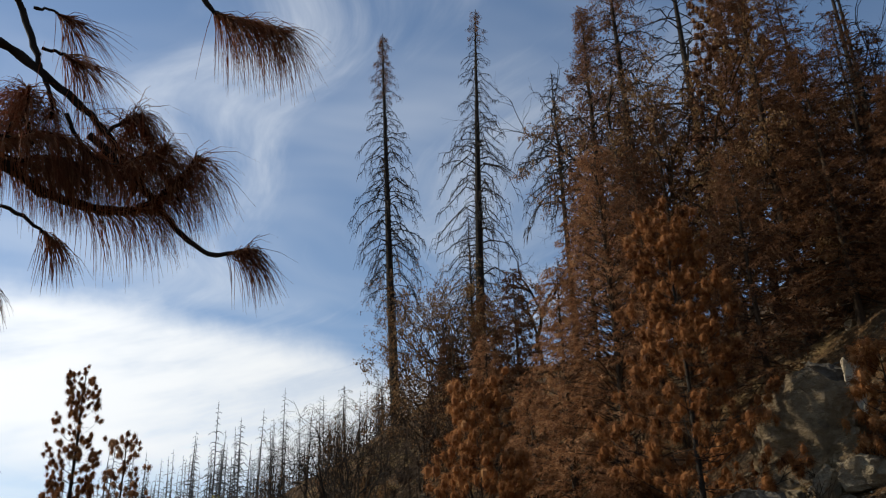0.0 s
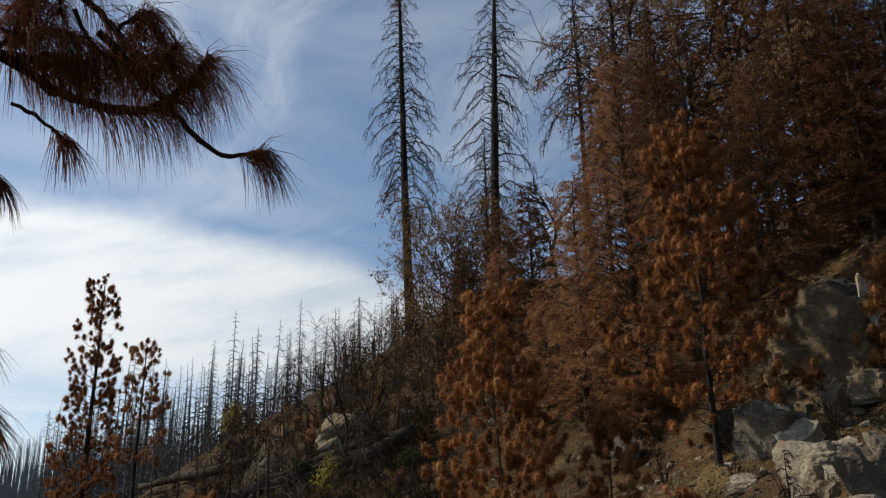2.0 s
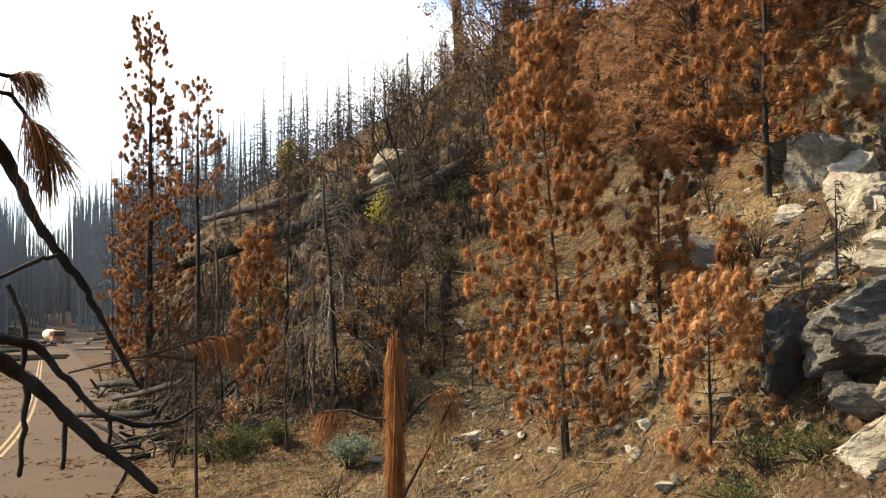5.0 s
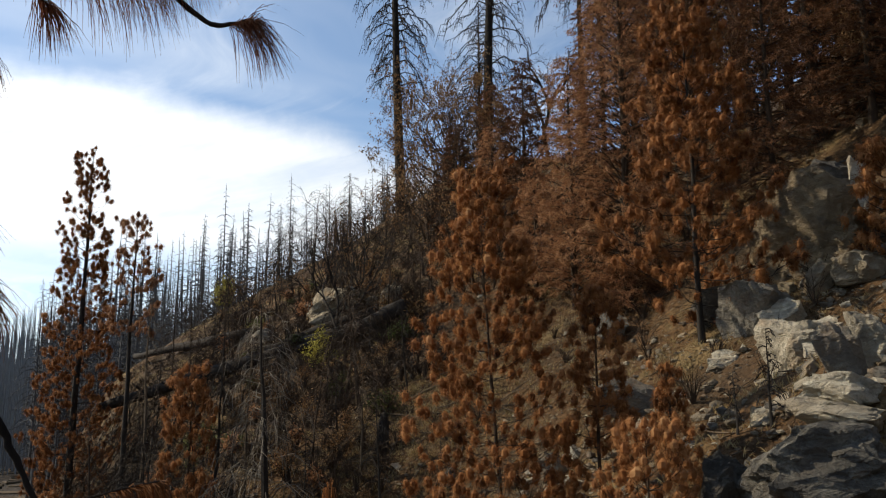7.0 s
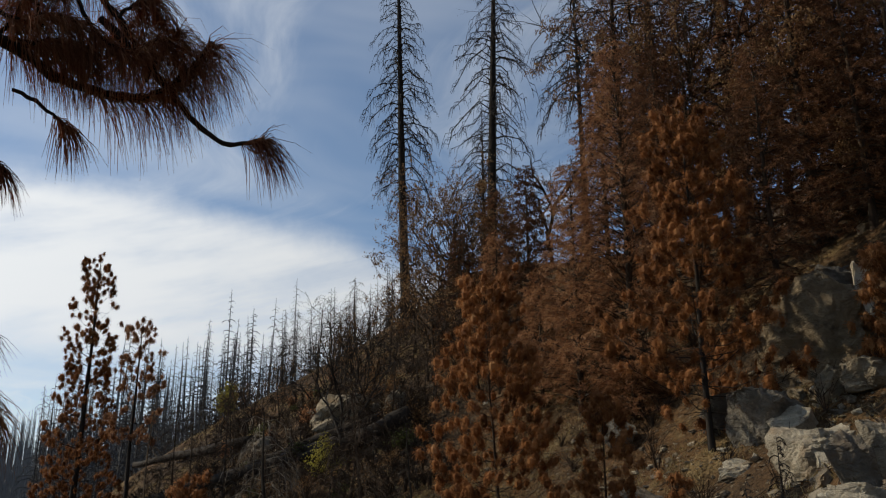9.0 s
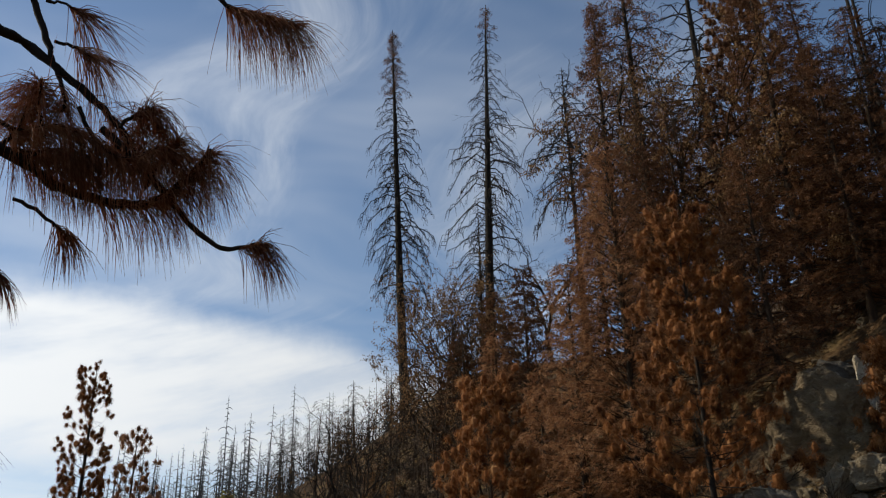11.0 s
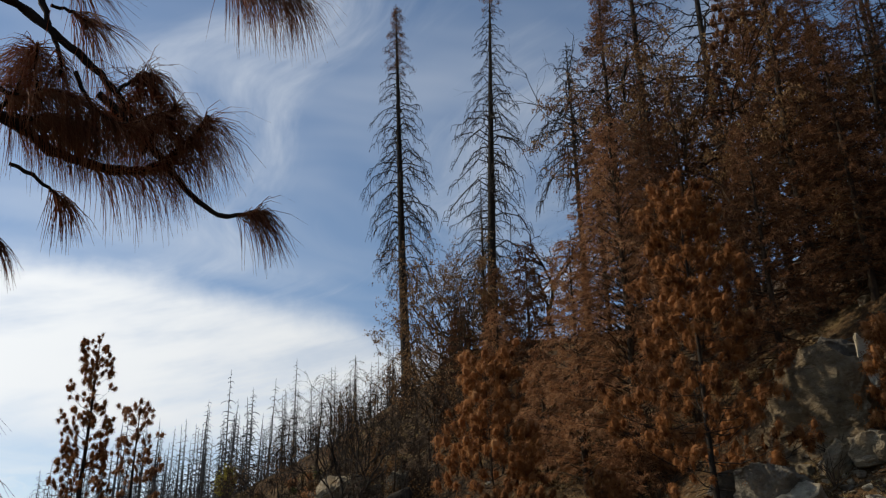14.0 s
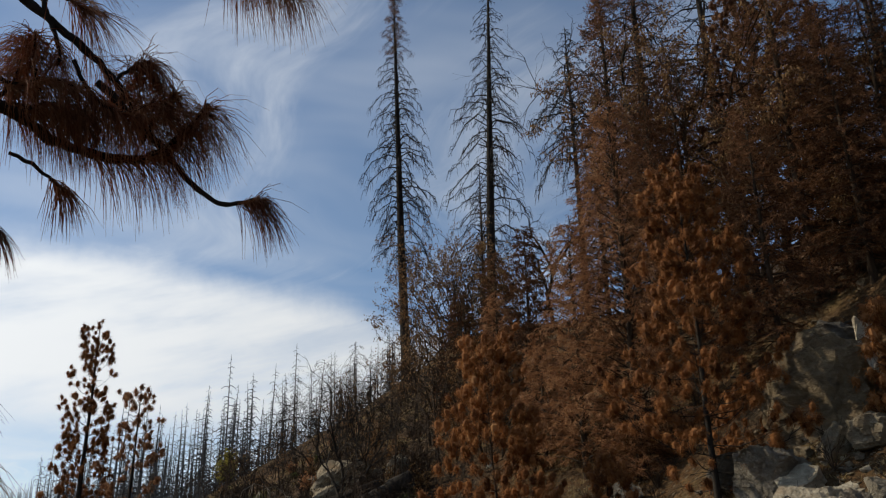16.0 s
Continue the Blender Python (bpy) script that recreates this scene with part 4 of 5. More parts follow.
def far_woods():
    rng = np.random.default_rng(8)
    buf = Buf()
    for _ in range(2600):
        turn, d = radians(rng.uniform(-42, -12)), rng.uniform(235, 420)
        x, y = d * math.sin(turn), d * math.cos(turn)
        if y > 275 or abs(x - float(road_line(y))) > 9:
            far_pole(buf, x, y, rng.uniform(26, 42), rng)
    for _ in range(500):
        turn, d = radians(rng.uniform(-38, -20)), rng.uniform(270, 420)
        x, y = d * math.sin(turn), d * math.cos(turn)
        far_pole(buf, x, y, rng.uniform(22, 40), rng, 6)
    for _ in range(260):
        turn, d = radians(rng.uniform(-24, -8)), rng.uniform(120, 235)
        x, y = d * math.sin(turn), d * math.cos(turn)
        if abs(x - float(road_line(y))) > 12:
            far_pole(buf, x, y, rng.uniform(20, 34), rng, 18)
    # the pale grey carries the haze over the far woods
    solo("burnt_woods", buf, bark_hazed, (0, 0, 0), "distant burnt woods of bare grey trunks", "woods", kind="stuff")


far_woods()


# ---- the dead pine beside the camera, whose limbs hang into view ----
def curve(points, n=5):
    """A smooth run through a few guide points."""
    p = np.asarray(points, float)
    p = np.vstack([2 * p[0] - p[1], p, 2 * p[-1] - p[-2]])
    out, t = [], np.linspace(0, 1, n, endpoint=False)[:, None]
    for a, b, c, d in zip(p[:-3], p[1:-2], p[2:-1], p[3:]):
        out.append(0.5 * (2 * b + (c - a) * t + (2 * a - 5 * b + 4 * c - d) * t ** 2 + (3 * b - a - 3 * c + d) * t ** 3))
    return np.vstack(out + [p[-2:-1]])


def long_needles(buf, pts, lo, hi, count, rng, length=0.2, width=0.0022, droop=1.0, forward=0.9):
    """Long dead needles that hang from the outer stretch of a limb, three-sided and curved."""
    t = lo + (hi - lo) * rng.random(count) ** 0.8
    base = along(pts, t).T
    way = unit(along(pts, np.minimum(t + 0.03, 1.0)).T - along(pts, np.maximum(t - 0.05, 0)).T)
    out = unit(np.cross(way, rng.normal(size=(count, 3))))
    start = way * forward * rng.uniform(0.3, 1.2, count)[:, None] + out * rng.uniform(0.25, 1.0, count)[:, None]
    start[:, 2] = np.where(start[:, 2] > 0, start[:, 2] * 0.35, start[:, 2]) - 0.12 * droop
    start = unit(start)
    reach = (length * rng.uniform(0.65, 1.2, count))[:, None]
    sag = (droop * rng.uniform(0.35, 1.3, count))[:, None]
    down = np.array([0, 0, -1.0])
    path = [base]
    w = unit(start + down * sag * 0.2)
    for k in range(3):
        path.append(path[-1] + w * reach * (0.26, 0.34, 0.4)[k])
        w = unit(w + down * sag * 0.95)
    side = unit(np.cross(start, rng.normal(size=(count, 3))))
    other = unit(np.cross(start, side))
    rings = []
    for k, p in enumerate(path):
        s = width * (1.0, 1.0, 0.8, 0.25)[k]
        rings.append(np.stack([p + side * s, p - side * s * 0.5 + other * s * 0.85, p - side * s * 0.5 - other * s * 0.85], 1))
    verts = np.stack(rings, 1).reshape(-1, 3)
    faces = []
    for k in range(3):
        for s in range(3):
            faces.append((k * 3 + s, k * 3 + (s + 1) % 3, k * 3 + 3 + (s + 1) % 3, k * 3 + 3 + s))
    idx = np.arange(count)[:, None] * 12
    start_at = buf.count
    buf.verts.append(verts)
    for f in faces:
        buf.faces.append(idx + np.array(f) + start_at)
    buf.count += len(verts)


NEAR_LIMBS = (
    # guide points, thickness at the root and the tip, stretch with needles, their number, how far they droop
    (((-1.75, 2.39, 7.14), (-1.77, 2.86, 7.36), (-1.61, 2.95, 7.26), (-1.46, 3.03, 7.14), (-1.33, 3.08, 6.99), (-1.25, 3.12, 6.86)), 0.019, 0.009, 0.55, 1.0, 260, 1.2),
    (((-1.80, 2.60, 7.69), (-1.74, 2.87, 7.58), (-1.66, 2.92, 7.38), (-1.62, 2.94, 7.27), (-1.57, 2.97, 7.15), (-1.56, 2.97, 7.06)), 0.013, 0.008, 0.7, 1.0, 90, 1.2),
    (((-1.71, 2.42, 6.69), (-1.65, 2.92, 6.79), (-1.52, 3.00, 6.72), (-1.34, 3.08, 6.69), (-1.21, 3.13, 6.72), (-1.13, 3.16, 6.80), (-1.07, 3.18, 6.89), (-1.02, 3.20, 6.99)), 0.018, 0.012, 0.35, 1.0, 800, 1.25),
    (((-1.42, 3.04, 7.01), (-1.26, 3.11, 6.86), (-1.10, 3.17, 6.68), (-1.01, 3.20, 6.59), (-0.92, 3.23, 6.55), (-0.79, 3.26, 6.58)), 0.011, 0.008, 0.86, 1.0, 230, 1.1),
    (((-1.42, 3.26, 8.5), (-1.13, 3.36, 8.0), (-1.04, 3.4, 7.92), (-0.9, 3.44, 7.9), (-0.76, 3.48, 7.88)), 0.012, 0.008, 0.35, 1.0, 620, 1.25),
    (((-1.66, 2.92, 6.64), (-1.55, 2.98, 6.58), (-1.48, 3.01, 6.52)), 0.008, 0.006, 0.6, 1.0, 150, 1.0),
    (((-1.69, 2.90, 7.57), (-1.62, 2.94, 7.58), (-1.55, 2.98, 7.54)), 0.007, 0.005, 0.5, 1.0, 110, 0.5),
    (((-1.63, 2.93, 7.38), (-1.56, 2.98, 7.38), (-1.48, 3.01, 7.33)), 0.008, 0.006, 0.4, 1.0, 150, 0.7),
    (((-1.82, 2.85, 6.40), (-1.72, 2.92, 6.37), (-1.67, 2.95, 6.32)), 0.008, 0.006, 0.5, 1.0, 160, 1.0),
    (((-1.76, 2.86, 6.81), (-1.69, 2.90, 6.93), (-1.67, 2.92, 7.14)), 0.012, 0.008, 0.25, 1.0, 420, 1.3),
    (((-1.58, 3.08, 7.04), (-1.41, 3.16, 7.00), (-1.29, 3.21, 7.23)), 0.008, 0.006, 0.35, 1.0, 330, 1.3),
    (((-1.47, 2.91, 7.03), (-1.39, 2.95, 6.90), (-1.29, 2.99, 6.84), (-1.18, 3.04, 6.92)), 0.008, 0.006, 0.2, 1.0, 420, 1.25),
    (((-1.78, 2.80, 6.95), (-1.66, 2.86, 6.90), (-1.56, 2.90, 6.95), (-1.46, 2.93, 6.93)), 0.010, 0.006, 0.25, 1.0, 380, 1.3),
    (((-1.80, 2.84, 6.78), (-1.68, 2.90, 6.84), (-1.55, 2.97, 6.83), (-1.43, 3.02, 6.88)), 0.010, 0.006, 0.25, 1.0, 380, 1.3),
    (((-1.76, 2.70, 5.61), (-1.85, 3.11, 5.47), (-1.78, 3.15, 5.29), (-1.72, 3.18, 5.17), (-1.62, 3.24, 5.00), (-1.56, 3.27, 4.87), (-1.49, 3.30, 4.72), (-1.43, 3.33, 4.61)), 0.020, 0.008, 0, 0, 0, 0),
    (((-1.63, 2.54, 4.82), (-1.68, 2.86, 4.73), (-1.59, 2.91, 4.64), (-1.48, 2.97, 4.50), (-1.36, 3.03, 4.38), (-1.26, 3.07, 4.28)), 0.022, 0.016, 0, 0, 0, 0),
    (((-1.63, 2.54, 4.85), (-1.67, 2.98, 4.79), (-1.59, 3.03, 4.69), (-1.49, 3.08, 4.56), (-1.37, 3.13, 4.50), (-1.25, 3.18, 4.50), (-1.16, 3.22, 4.55)), 0.015, 0.006, 0, 0, 0, 0),
    (((-1.74, 2.95, 5.00), (-1.69, 2.97, 4.85), (-1.70, 2.97, 4.69)), 0.009, 0.011, 0, 0, 0, 0),
    (((-1.63, 2.89, 4.66), (-1.64, 2.89, 4.55), (-1.65, 2.88, 4.37)), 0.012, 0.008, 0, 0, 0, 0),
    (((-1.88, 2.98, 4.98), (-1.73, 3.07, 5.08), (-1.65, 3.11, 5.11)), 0.009, 0.007, 0, 0, 0, 0),
    (((-1.44, 3.10, 4.53), (-1.45, 3.10, 4.39)), 0.009, 0.007, 0, 0, 0, 0),
    (((-1.53, 2.95, 4.57), (-1.53, 2.94, 4.38)), 0.010, 0.008, 0, 0, 0, 0),
    (((-1.73, 2.71, 5.63), (-1.74, 2.94, 5.66), (-1.68, 2.98, 5.57), (-1.62, 3.01, 5.46)), 0.010, 0.006, 0.55, 1.0, 420, 1.0),
    (((-1.72, 2.72, 5.69), (-1.75, 2.94, 5.73), (-1.69, 2.97, 5.74)), 0.008, 0.006, 0.5, 1.0, 260, 1.1),
    (((-1.58, 2.91, 6.89), (-1.62, 2.89, 7.03), (-1.63, 2.88, 7.15)), 0.008, 0.006, 0.3, 1.0, 300, 1.4),
    (((-1.35, 3.02, 7.01), (-1.30, 3.04, 7.08), (-1.25, 3.06, 7.12)), 0.008, 0.006, 0.4, 1.0, 260, 1.4),
    (((-1.23, 3.08, 6.76), (-1.18, 3.09, 6.90), (-1.13, 3.11, 7.00)), 0.008, 0.006, 0.3, 1.0, 320, 1.3),
    (((-1.64, 2.88, 6.77), (-1.56, 2.92, 6.85), (-1.45, 2.98, 6.84)), 0.008, 0.006, 0.3, 1.0, 320, 1.3),
)


def near_pine():
    rng = np.random.default_rng(3)
    foot = on_land(-3.3, 1.3)
    tree = thing("pine_tree", foot, "old dead pine with hanging brown needles and bare lower limbs", "pine tree")
    off = np.array(foot)
    trunk = Buf()
    pts, rad = stem(9.5, 0.2, rng, (0.2, 0.1))
    trunk.tube(pts, rad, 12)
    part("trunk", trunk, bark_brown, tree, smooth=True)
    for k, (guide, thick, thin, lo, hi, count, droop) in enumerate(NEAR_LIMBS):
        line = curve(guide) - off
        line += rng.normal(size=line.shape) * 0.003
        if k in (0, 1, 2, 4, 9, 14, 15, 16, 22, 23):
            z = min(9.0, max(0.6, line[0][2] - 0.35))
            root = along(pts, z / 9.5)
            line = np.vstack([curve(np.array([root, (root + line[0]) / 2 + [0, 0, 0.08], line[0]]), 4)[:-1], line])
        limb = Buf()
        r = np.linspace(thick * (1.5 if len(line) > 25 else 1.0), thin, len(line)) * (1 + rng.normal(size=len(line)) * 0.09)
        limb.tube(line, r, 7)
        ob = part("limb", limb, bark_char, tree, smooth=True)
        if count:
            own = curve(guide) - off
            crown = Buf()
            long_needles(crown, own, lo, hi, int(count * 0.82), rng, {3: 0.25, 4: 0.36, 5: 0.2, 8: 0.17, 22: 0.24, 23: 0.2}.get(k, 0.29), 0.0016, droop)
            tagged(part("foliage", crown, needles_hung if k not in (22, 23) else needles_orange, ob, "hanging dead brown needles"), kind="stuff")


near_pine()


def plume_sapling():
    """A young pine close by, its needles hanging flat along the stem like a brush."""
    rng = np.random.default_rng(4)
    foot = on_land(-0.61, 4.48)
    tree = thing("pine_sapling", foot, "young dead pine with orange needles hanging along its stem", "pine sapling")
    off = np.array(foot)
    top = 4.75 - foot[2]
    trunk = Buf()
    line = curve(((0, 0, -0.2), (0.02, 0, top * 0.55), (0.0, 0, top - 0.02)))
    trunk.tube(line, np.linspace(0.02, 0.008, len(line)), 8)
    part("trunk", trunk, bark_brown, tree, smooth=True)
    crown = Buf()
    n = 2600
    z = top - 0.02 - 0.95 * rng.random(n) ** 1.1
    a = rng.uniform(0, 6.28, n)
    out = rng.uniform(0.006, 0.03, n)
    at = np.stack([np.cos(a) * out, np.sin(a) * out, z], -1)
    fan = rng.uniform(0.02, 0.2, n)
    way = np.stack([np.cos(a) * fan, np.sin(a) * fan, rng.uniform(-1.0, -0.3, n)], -1)
    crown.blades(at, way, rng.uniform(0.08, 0.2, n), 0.003, rng.uniform(0.4, 1.2, n)[:, None], rng)
    lift = rng.uniform(0, 6.28, 60)
    tuft = np.stack([np.cos(lift) * 0.3, np.sin(lift) * 0.3, np.full(60, 1.0)], -1)
    crown.blades(np.tile([[0.0, 0.0, top - 0.05]], (60, 1)), tuft, rng.uniform(0.04, 0.1, 60), 0.003, 0.1, rng)
    tagged(part("foliage", crown, needles_orange, tree, "long orange needles hanging flat"), kind="stuff")
    for guide, lo, count in ((((-0.62, 4.48, 4.32), (-0.74, 4.46, 4.33), (-0.85, 4.44, 4.37), (-0.97, 4.41, 4.36)), 0.6, 110), (((-0.60, 4.48, 4.25), (-0.46, 4.50, 4.41), (-0.32, 4.51, 4.49)), 0.5, 80), (((-0.59, 4.45, 3.9), (-0.46, 4.40, 4.14), (-0.32, 4.41, 4.41)), 0.5, 80)):
        limb = Buf()
        own = curve(guide) - off
        limb.tube(own, np.linspace(0.009, 0.005, len(own)), 6)
        ob = part("limb", limb, bark_brown, tree, smooth=True)
        brush = Buf()
        long_needles(brush, own, lo, 1.0, int(count * 1.3), rng, 0.2, 0.0014, 1.8, 0.5)
        tagged(part("foliage", brush, needles_orange, ob), kind="stuff")


plume_sapling()


def hanging_branch():
    """A pine seedling beyond the roadside whose one live-looking limb carries hanging needles."""
    rng = np.random.default_rng(6)
    foot = on_land(-1.74, 4.75)
    tree = thing("pine_sapling", foot, "thin dead pine sapling with one limb of hanging orange needles", "pine sapling")
    off = np.array(foot)
    trunk, limb, crown = Buf(), Buf(), Buf()
    trunk.tube([(0, 0, -0.2), (0.03, 0.0, 0.8), (0.0, 0, 4.62 - foot[2])], [0.02, 0.016, 0.008], 7)
    own = curve(((-1.74, 4.73, 4.60), (-1.97, 4.62, 4.63), (-2.35, 4.55, 4.55))) - off
    tip = curve(((-1.97, 4.62, 4.63), (-1.73, 4.71, 4.70), (-1.54, 4.78, 4.74))) - off
    limb.tube(tip, np.linspace(0.009, 0.006, len(tip)), 6)
    limb.tube(own, np.linspace(0.011, 0.006, len(own)), 6)
    part("trunk", trunk, bark_brown, tree)
    ob = part("limb", limb, bark_brown, tree)
    long_needles(crown, tip, 0.35, 1.0, 150, rng, 0.22, 0.002, 1.6, 0.6)
    tagged(part("foliage", crown, needles_orange, ob), kind="stuff")


hanging_branch()


# ---- rocks, logs, shrubs ----
def rock_mesh(seed, size, cuts=16, detail=3, rough=0.03, flatness=0.42):
    rng = np.random.default_rng(seed)
    bm = bmesh.new()
    bmesh.ops.create_icosphere(bm, subdivisions=detail, radius=1.0)
    v = np.array([p.co[:] for p in bm.verts])
    v *= 1 + 0.12 * np.stack([lattice(v[:, 0] * 1.7 + seed, v[:, 1] * 1.7 + v[:, 2], 7)] * 3, -1)
    joints = np.eye(3)
    for k in range(cuts):
        n = joints[k % 3] * (1 if k % 6 < 3 else -1) + rng.normal(size=3) * 0.35 if k < cuts * 0.5 else rng.normal(size=3)
        n = unit(n)
        d = rng.uniform(flatness, 0.66)
        over = np.maximum(0, v @ n - d)
        v -= over[:, None] * n
    v += unit(v) * rough * (1.6 * lattice(v[:, 0] * 1.9 + v[:, 2] * 1.3 + seed, v[:, 1] * 1.9 - v[:, 2], 10) + lattice(v[:, 0] * 4 + seed, v[:, 1] * 4 + v[:, 2] * 3, 8) + 0.6 * (0.6 - 2 * np.abs(lattice(v[:, 0] * 6 + v[:, 2] * 4 + seed, v[:, 1] * 6 - v[:, 2] * 3, 9))) + 0.35 * lattice(v[:, 0] * 15 + v[:, 2] * 9, v[:, 1] * 15 + v[:, 2] * 4, 11))[:, None]
    # ledges where plates have broken away
    tall = lattice(v[:, 0] * 2.3 + v[:, 2] * 0.9 + seed, v[:, 1] * 2.3 + v[:, 2] * 2.6, 12) + 0.5 * lattice(v[:, 0] * 5.1 - v[:, 2] * 2.0, v[:, 1] * 5.1 + v[:, 2] * 4.4 + seed, 13)
    v *= 1 + 0.055 * np.floor(tall * 2.6)[:, None]
    v *= np.asarray(size) * 0.5 / np.abs(v).max(axis=0)
    for p, co in zip(bm.verts, v):
        p.co = co
    me = bpy.data.meshes.new("rock")
    bm.to_mesh(me)
    bm.free()
    return me


def boulder(x, y, size, seed, mat, turn=(0, 0, 0), sink=0.25, label="", detail=4, lift=0.0, cuts=16, flatness=0.4):
    me = rock_mesh(seed, size, cuts, detail, 0.055, flatness)
    me.materials.append(mat)
    ob = new("boulder", me)
    ob.matrix_world = pose(x, y, float(relief(x, y)) + size[2] * (0.5 - sink) + lift, *turn)
    return tagged(ob, label or "angular fractured boulder on the slope", "boulder", "boulders on the bank")


boulder(8.64, 21.75, (3.31, 2.48, 3.26), 1, rock_brown, (-6, -4, -40), 0.28, "huge brown overhanging boulder", cuts=12, detail=5, flatness=0.5)
boulder(10.73, 24.29, (1.65, 1.32, 2.06), 2, rock_grey, (8, 10, -30), 0.28, "grey fractured block above the big boulder")
boulder(10.50, 22.31, (0.65, 0.52, 2.51), 3, rock_pale, (0, 6, -20), 0.28, "upright pale stone slab")
boulder(9.59, 21.18, (1.01, 0.90, 1.56), 4, rock_grey, (0, 4, 50), 0.28)
boulder(8.98, 19.54, (1.54, 1.23, 0.94), 5, rock_tan, (0, -4, -35), 0.28)
boulder(8.32, 20.05, (0.94, 0.84, 1.28), 6, rock_tan, (0, 8, -45), 0.28)
boulder(6.68, 21.80, (1.81, 1.44, 1.95), 7, rock_grey, (0, 4, -35), 0.28, "grey fractured outcrop behind the pine trunk", cuts=12, detail=5)
boulder(6.91, 20.20, (1.81, 1.45, 2.03), 8, rock_grey, (4, -4, -40), 0.28, "grey fractured outcrop face", cuts=12, detail=5)
boulder(7.18, 19.47, (1.21, 0.97, 1.34), 9, rock_pale, (0, 12, -30), 0.28)
boulder(6.56, 16.71, (1.76, 1.32, 1.90), 10, rock_pale, (6, -10, -38), 0.28, "large pale squared boulder on the bank", cuts=12, detail=5, flatness=0.5)
boulder(5.36, 12.28, (0.68, 0.61, 1.14), 11, rock_grey, (0, -12, -25), 0.28)
boulder(5.85, 12.61, (0.65, 0.59, 0.92), 12, rock_pale, (0, 6, -35), 0.28)
boulder(5.02, 11.78, (1.49, 1.20, 0.67), 13, rock_pale, (0, 2, -30), 0.28, "squared pale slab on the bank", cuts=10, flatness=0.55)
boulder(4.87, 11.35, (1.40, 1.12, 0.61), 14, rock_pale, (2, 4, -34), 0.28, "squared slab with a shaded face", cuts=10, flatness=0.55)
boulder(4.4, 10.75, (2.24, 1.57, 1.44), 15, rock_dark, (0, -14, 8), 0.28, "dark grey layered boulder with a pale crest", cuts=14, detail=5)
boulder(3.42, 11.5, (1.31, 0.78, 1.67), 16, rock_dark, (6, -12, 24), 0.28, "dark upright slab below the seedling", cuts=12, detail=5)
boulder(3.72, 9.95, (0.9, 0.8, 0.75), 17, rock_pale, (0, -22, -40), 0.45, "pale angular block at the foot of the bank")
boulder(3.76, 9.98, (0.34, 0.30, 0.47), 18, rock_tan, (0, 8, -30), 0.28)
boulder(4.10, 10.22, (0.50, 0.44, 0.56), 19, rock_pale, (10, 5, -20), 0.28)
boulder(3.85, 10.43, (0.94, 0.75, 0.48), 20, rock_grey, (0, 6, -35), 0.28)
boulder(3.76, 10.83, (0.64, 0.52, 0.39), 21, rock_grey, (0, -8, 40), 0.28)
boulder(3.96, 9.90, (0.50, 0.40, 0.50), 22, rock_tan, (0, 12, -30), 0.28)
boulder(4.89, 17.60, (0.73, 0.58, 0.86), 23, rock_pale, (0, 18, -35), 0.28)
boulder(3.84, 17.76, (0.75, 0.53, 1.50), 24, rock_tan, (0, 16, -40), 0.28, "leaning tan slab beside the small pine")
boulder(4.38, 20.45, (2.40, 1.92, 1.38), 25, rock_grey, (0, 10, -30), 0.28, "dark grey rock swelling out of the slope", cuts=12)
boulder(4.10, 22.65, (1.08, 0.87, 0.78), 26, rock_grey, (0, -6, 10), 0.28)
boulder(6.06, 19.81, (0.82, 0.65, 0.70), 27, rock_pale, (0, 10, -30), 0.28)
boulder(4.61, 25.61, (1.22, 0.98, 1.04), 28, rock_grey, (0, 8, 0), 0.28)
boulder(2.86, 21.48, (0.61, 0.49, 0.53), 29, rock_pale, (0, 8, 0), 0.28)
boulder(2.28, 21.50, (0.93, 0.75, 1.06), 30, rock_tan, (0, 20, 0), 0.28)
boulder(-1.38, 25.5, (0.95, 0.7, 0.45), 118, rock_pale, (0, -10, 10), 0.3)
boulder(-3.45, 27.1, (0.6, 0.45, 0.45), 121, rock_grey, (0, 0, 60), 0.3)
boulder(-7.5, 24.0, (0.55, 0.4, 1.15), 122, rock_grey, (0, 38, 15), 0.3, "tilted grey stone slab in the grass")
boulder(3.14, 35.2, (1.4, 1.0, 2.2), 124, rock_pale, (0, 25, 20), 0.35)
boulder(-5.1, 38.0, (3.4, 2.6, 2.5), 125, rock_tan, (0, -25, 20), 0.25, "broad pale slab outcrop on the crest")
boulder(-3.7, 38.0, (1.2, 1.0, 1.3), 126, rock_pale, (0, 10, 50), 0.25)
boulder(-2.7, 37.0, (0.9, 0.9, 2.0), 127, rock_pale, (0, 14, 0), 0.25, "upright pale rock beside the fallen logs")
boulder(-0.17, 24.3, (0.6, 0.5, 0.5), 130, rock_grey, (0, 0, 15), 0.3)
boulder(-9.0, 43.0, (2.2, 1.8, 1.8), 133, rock_grey, (0, -10, 30), 0.55)
boulder(-7.0, 45.5, (2.0, 1.8, 1.8), 134, rock_grey, (0, 10, 60), 0.55)


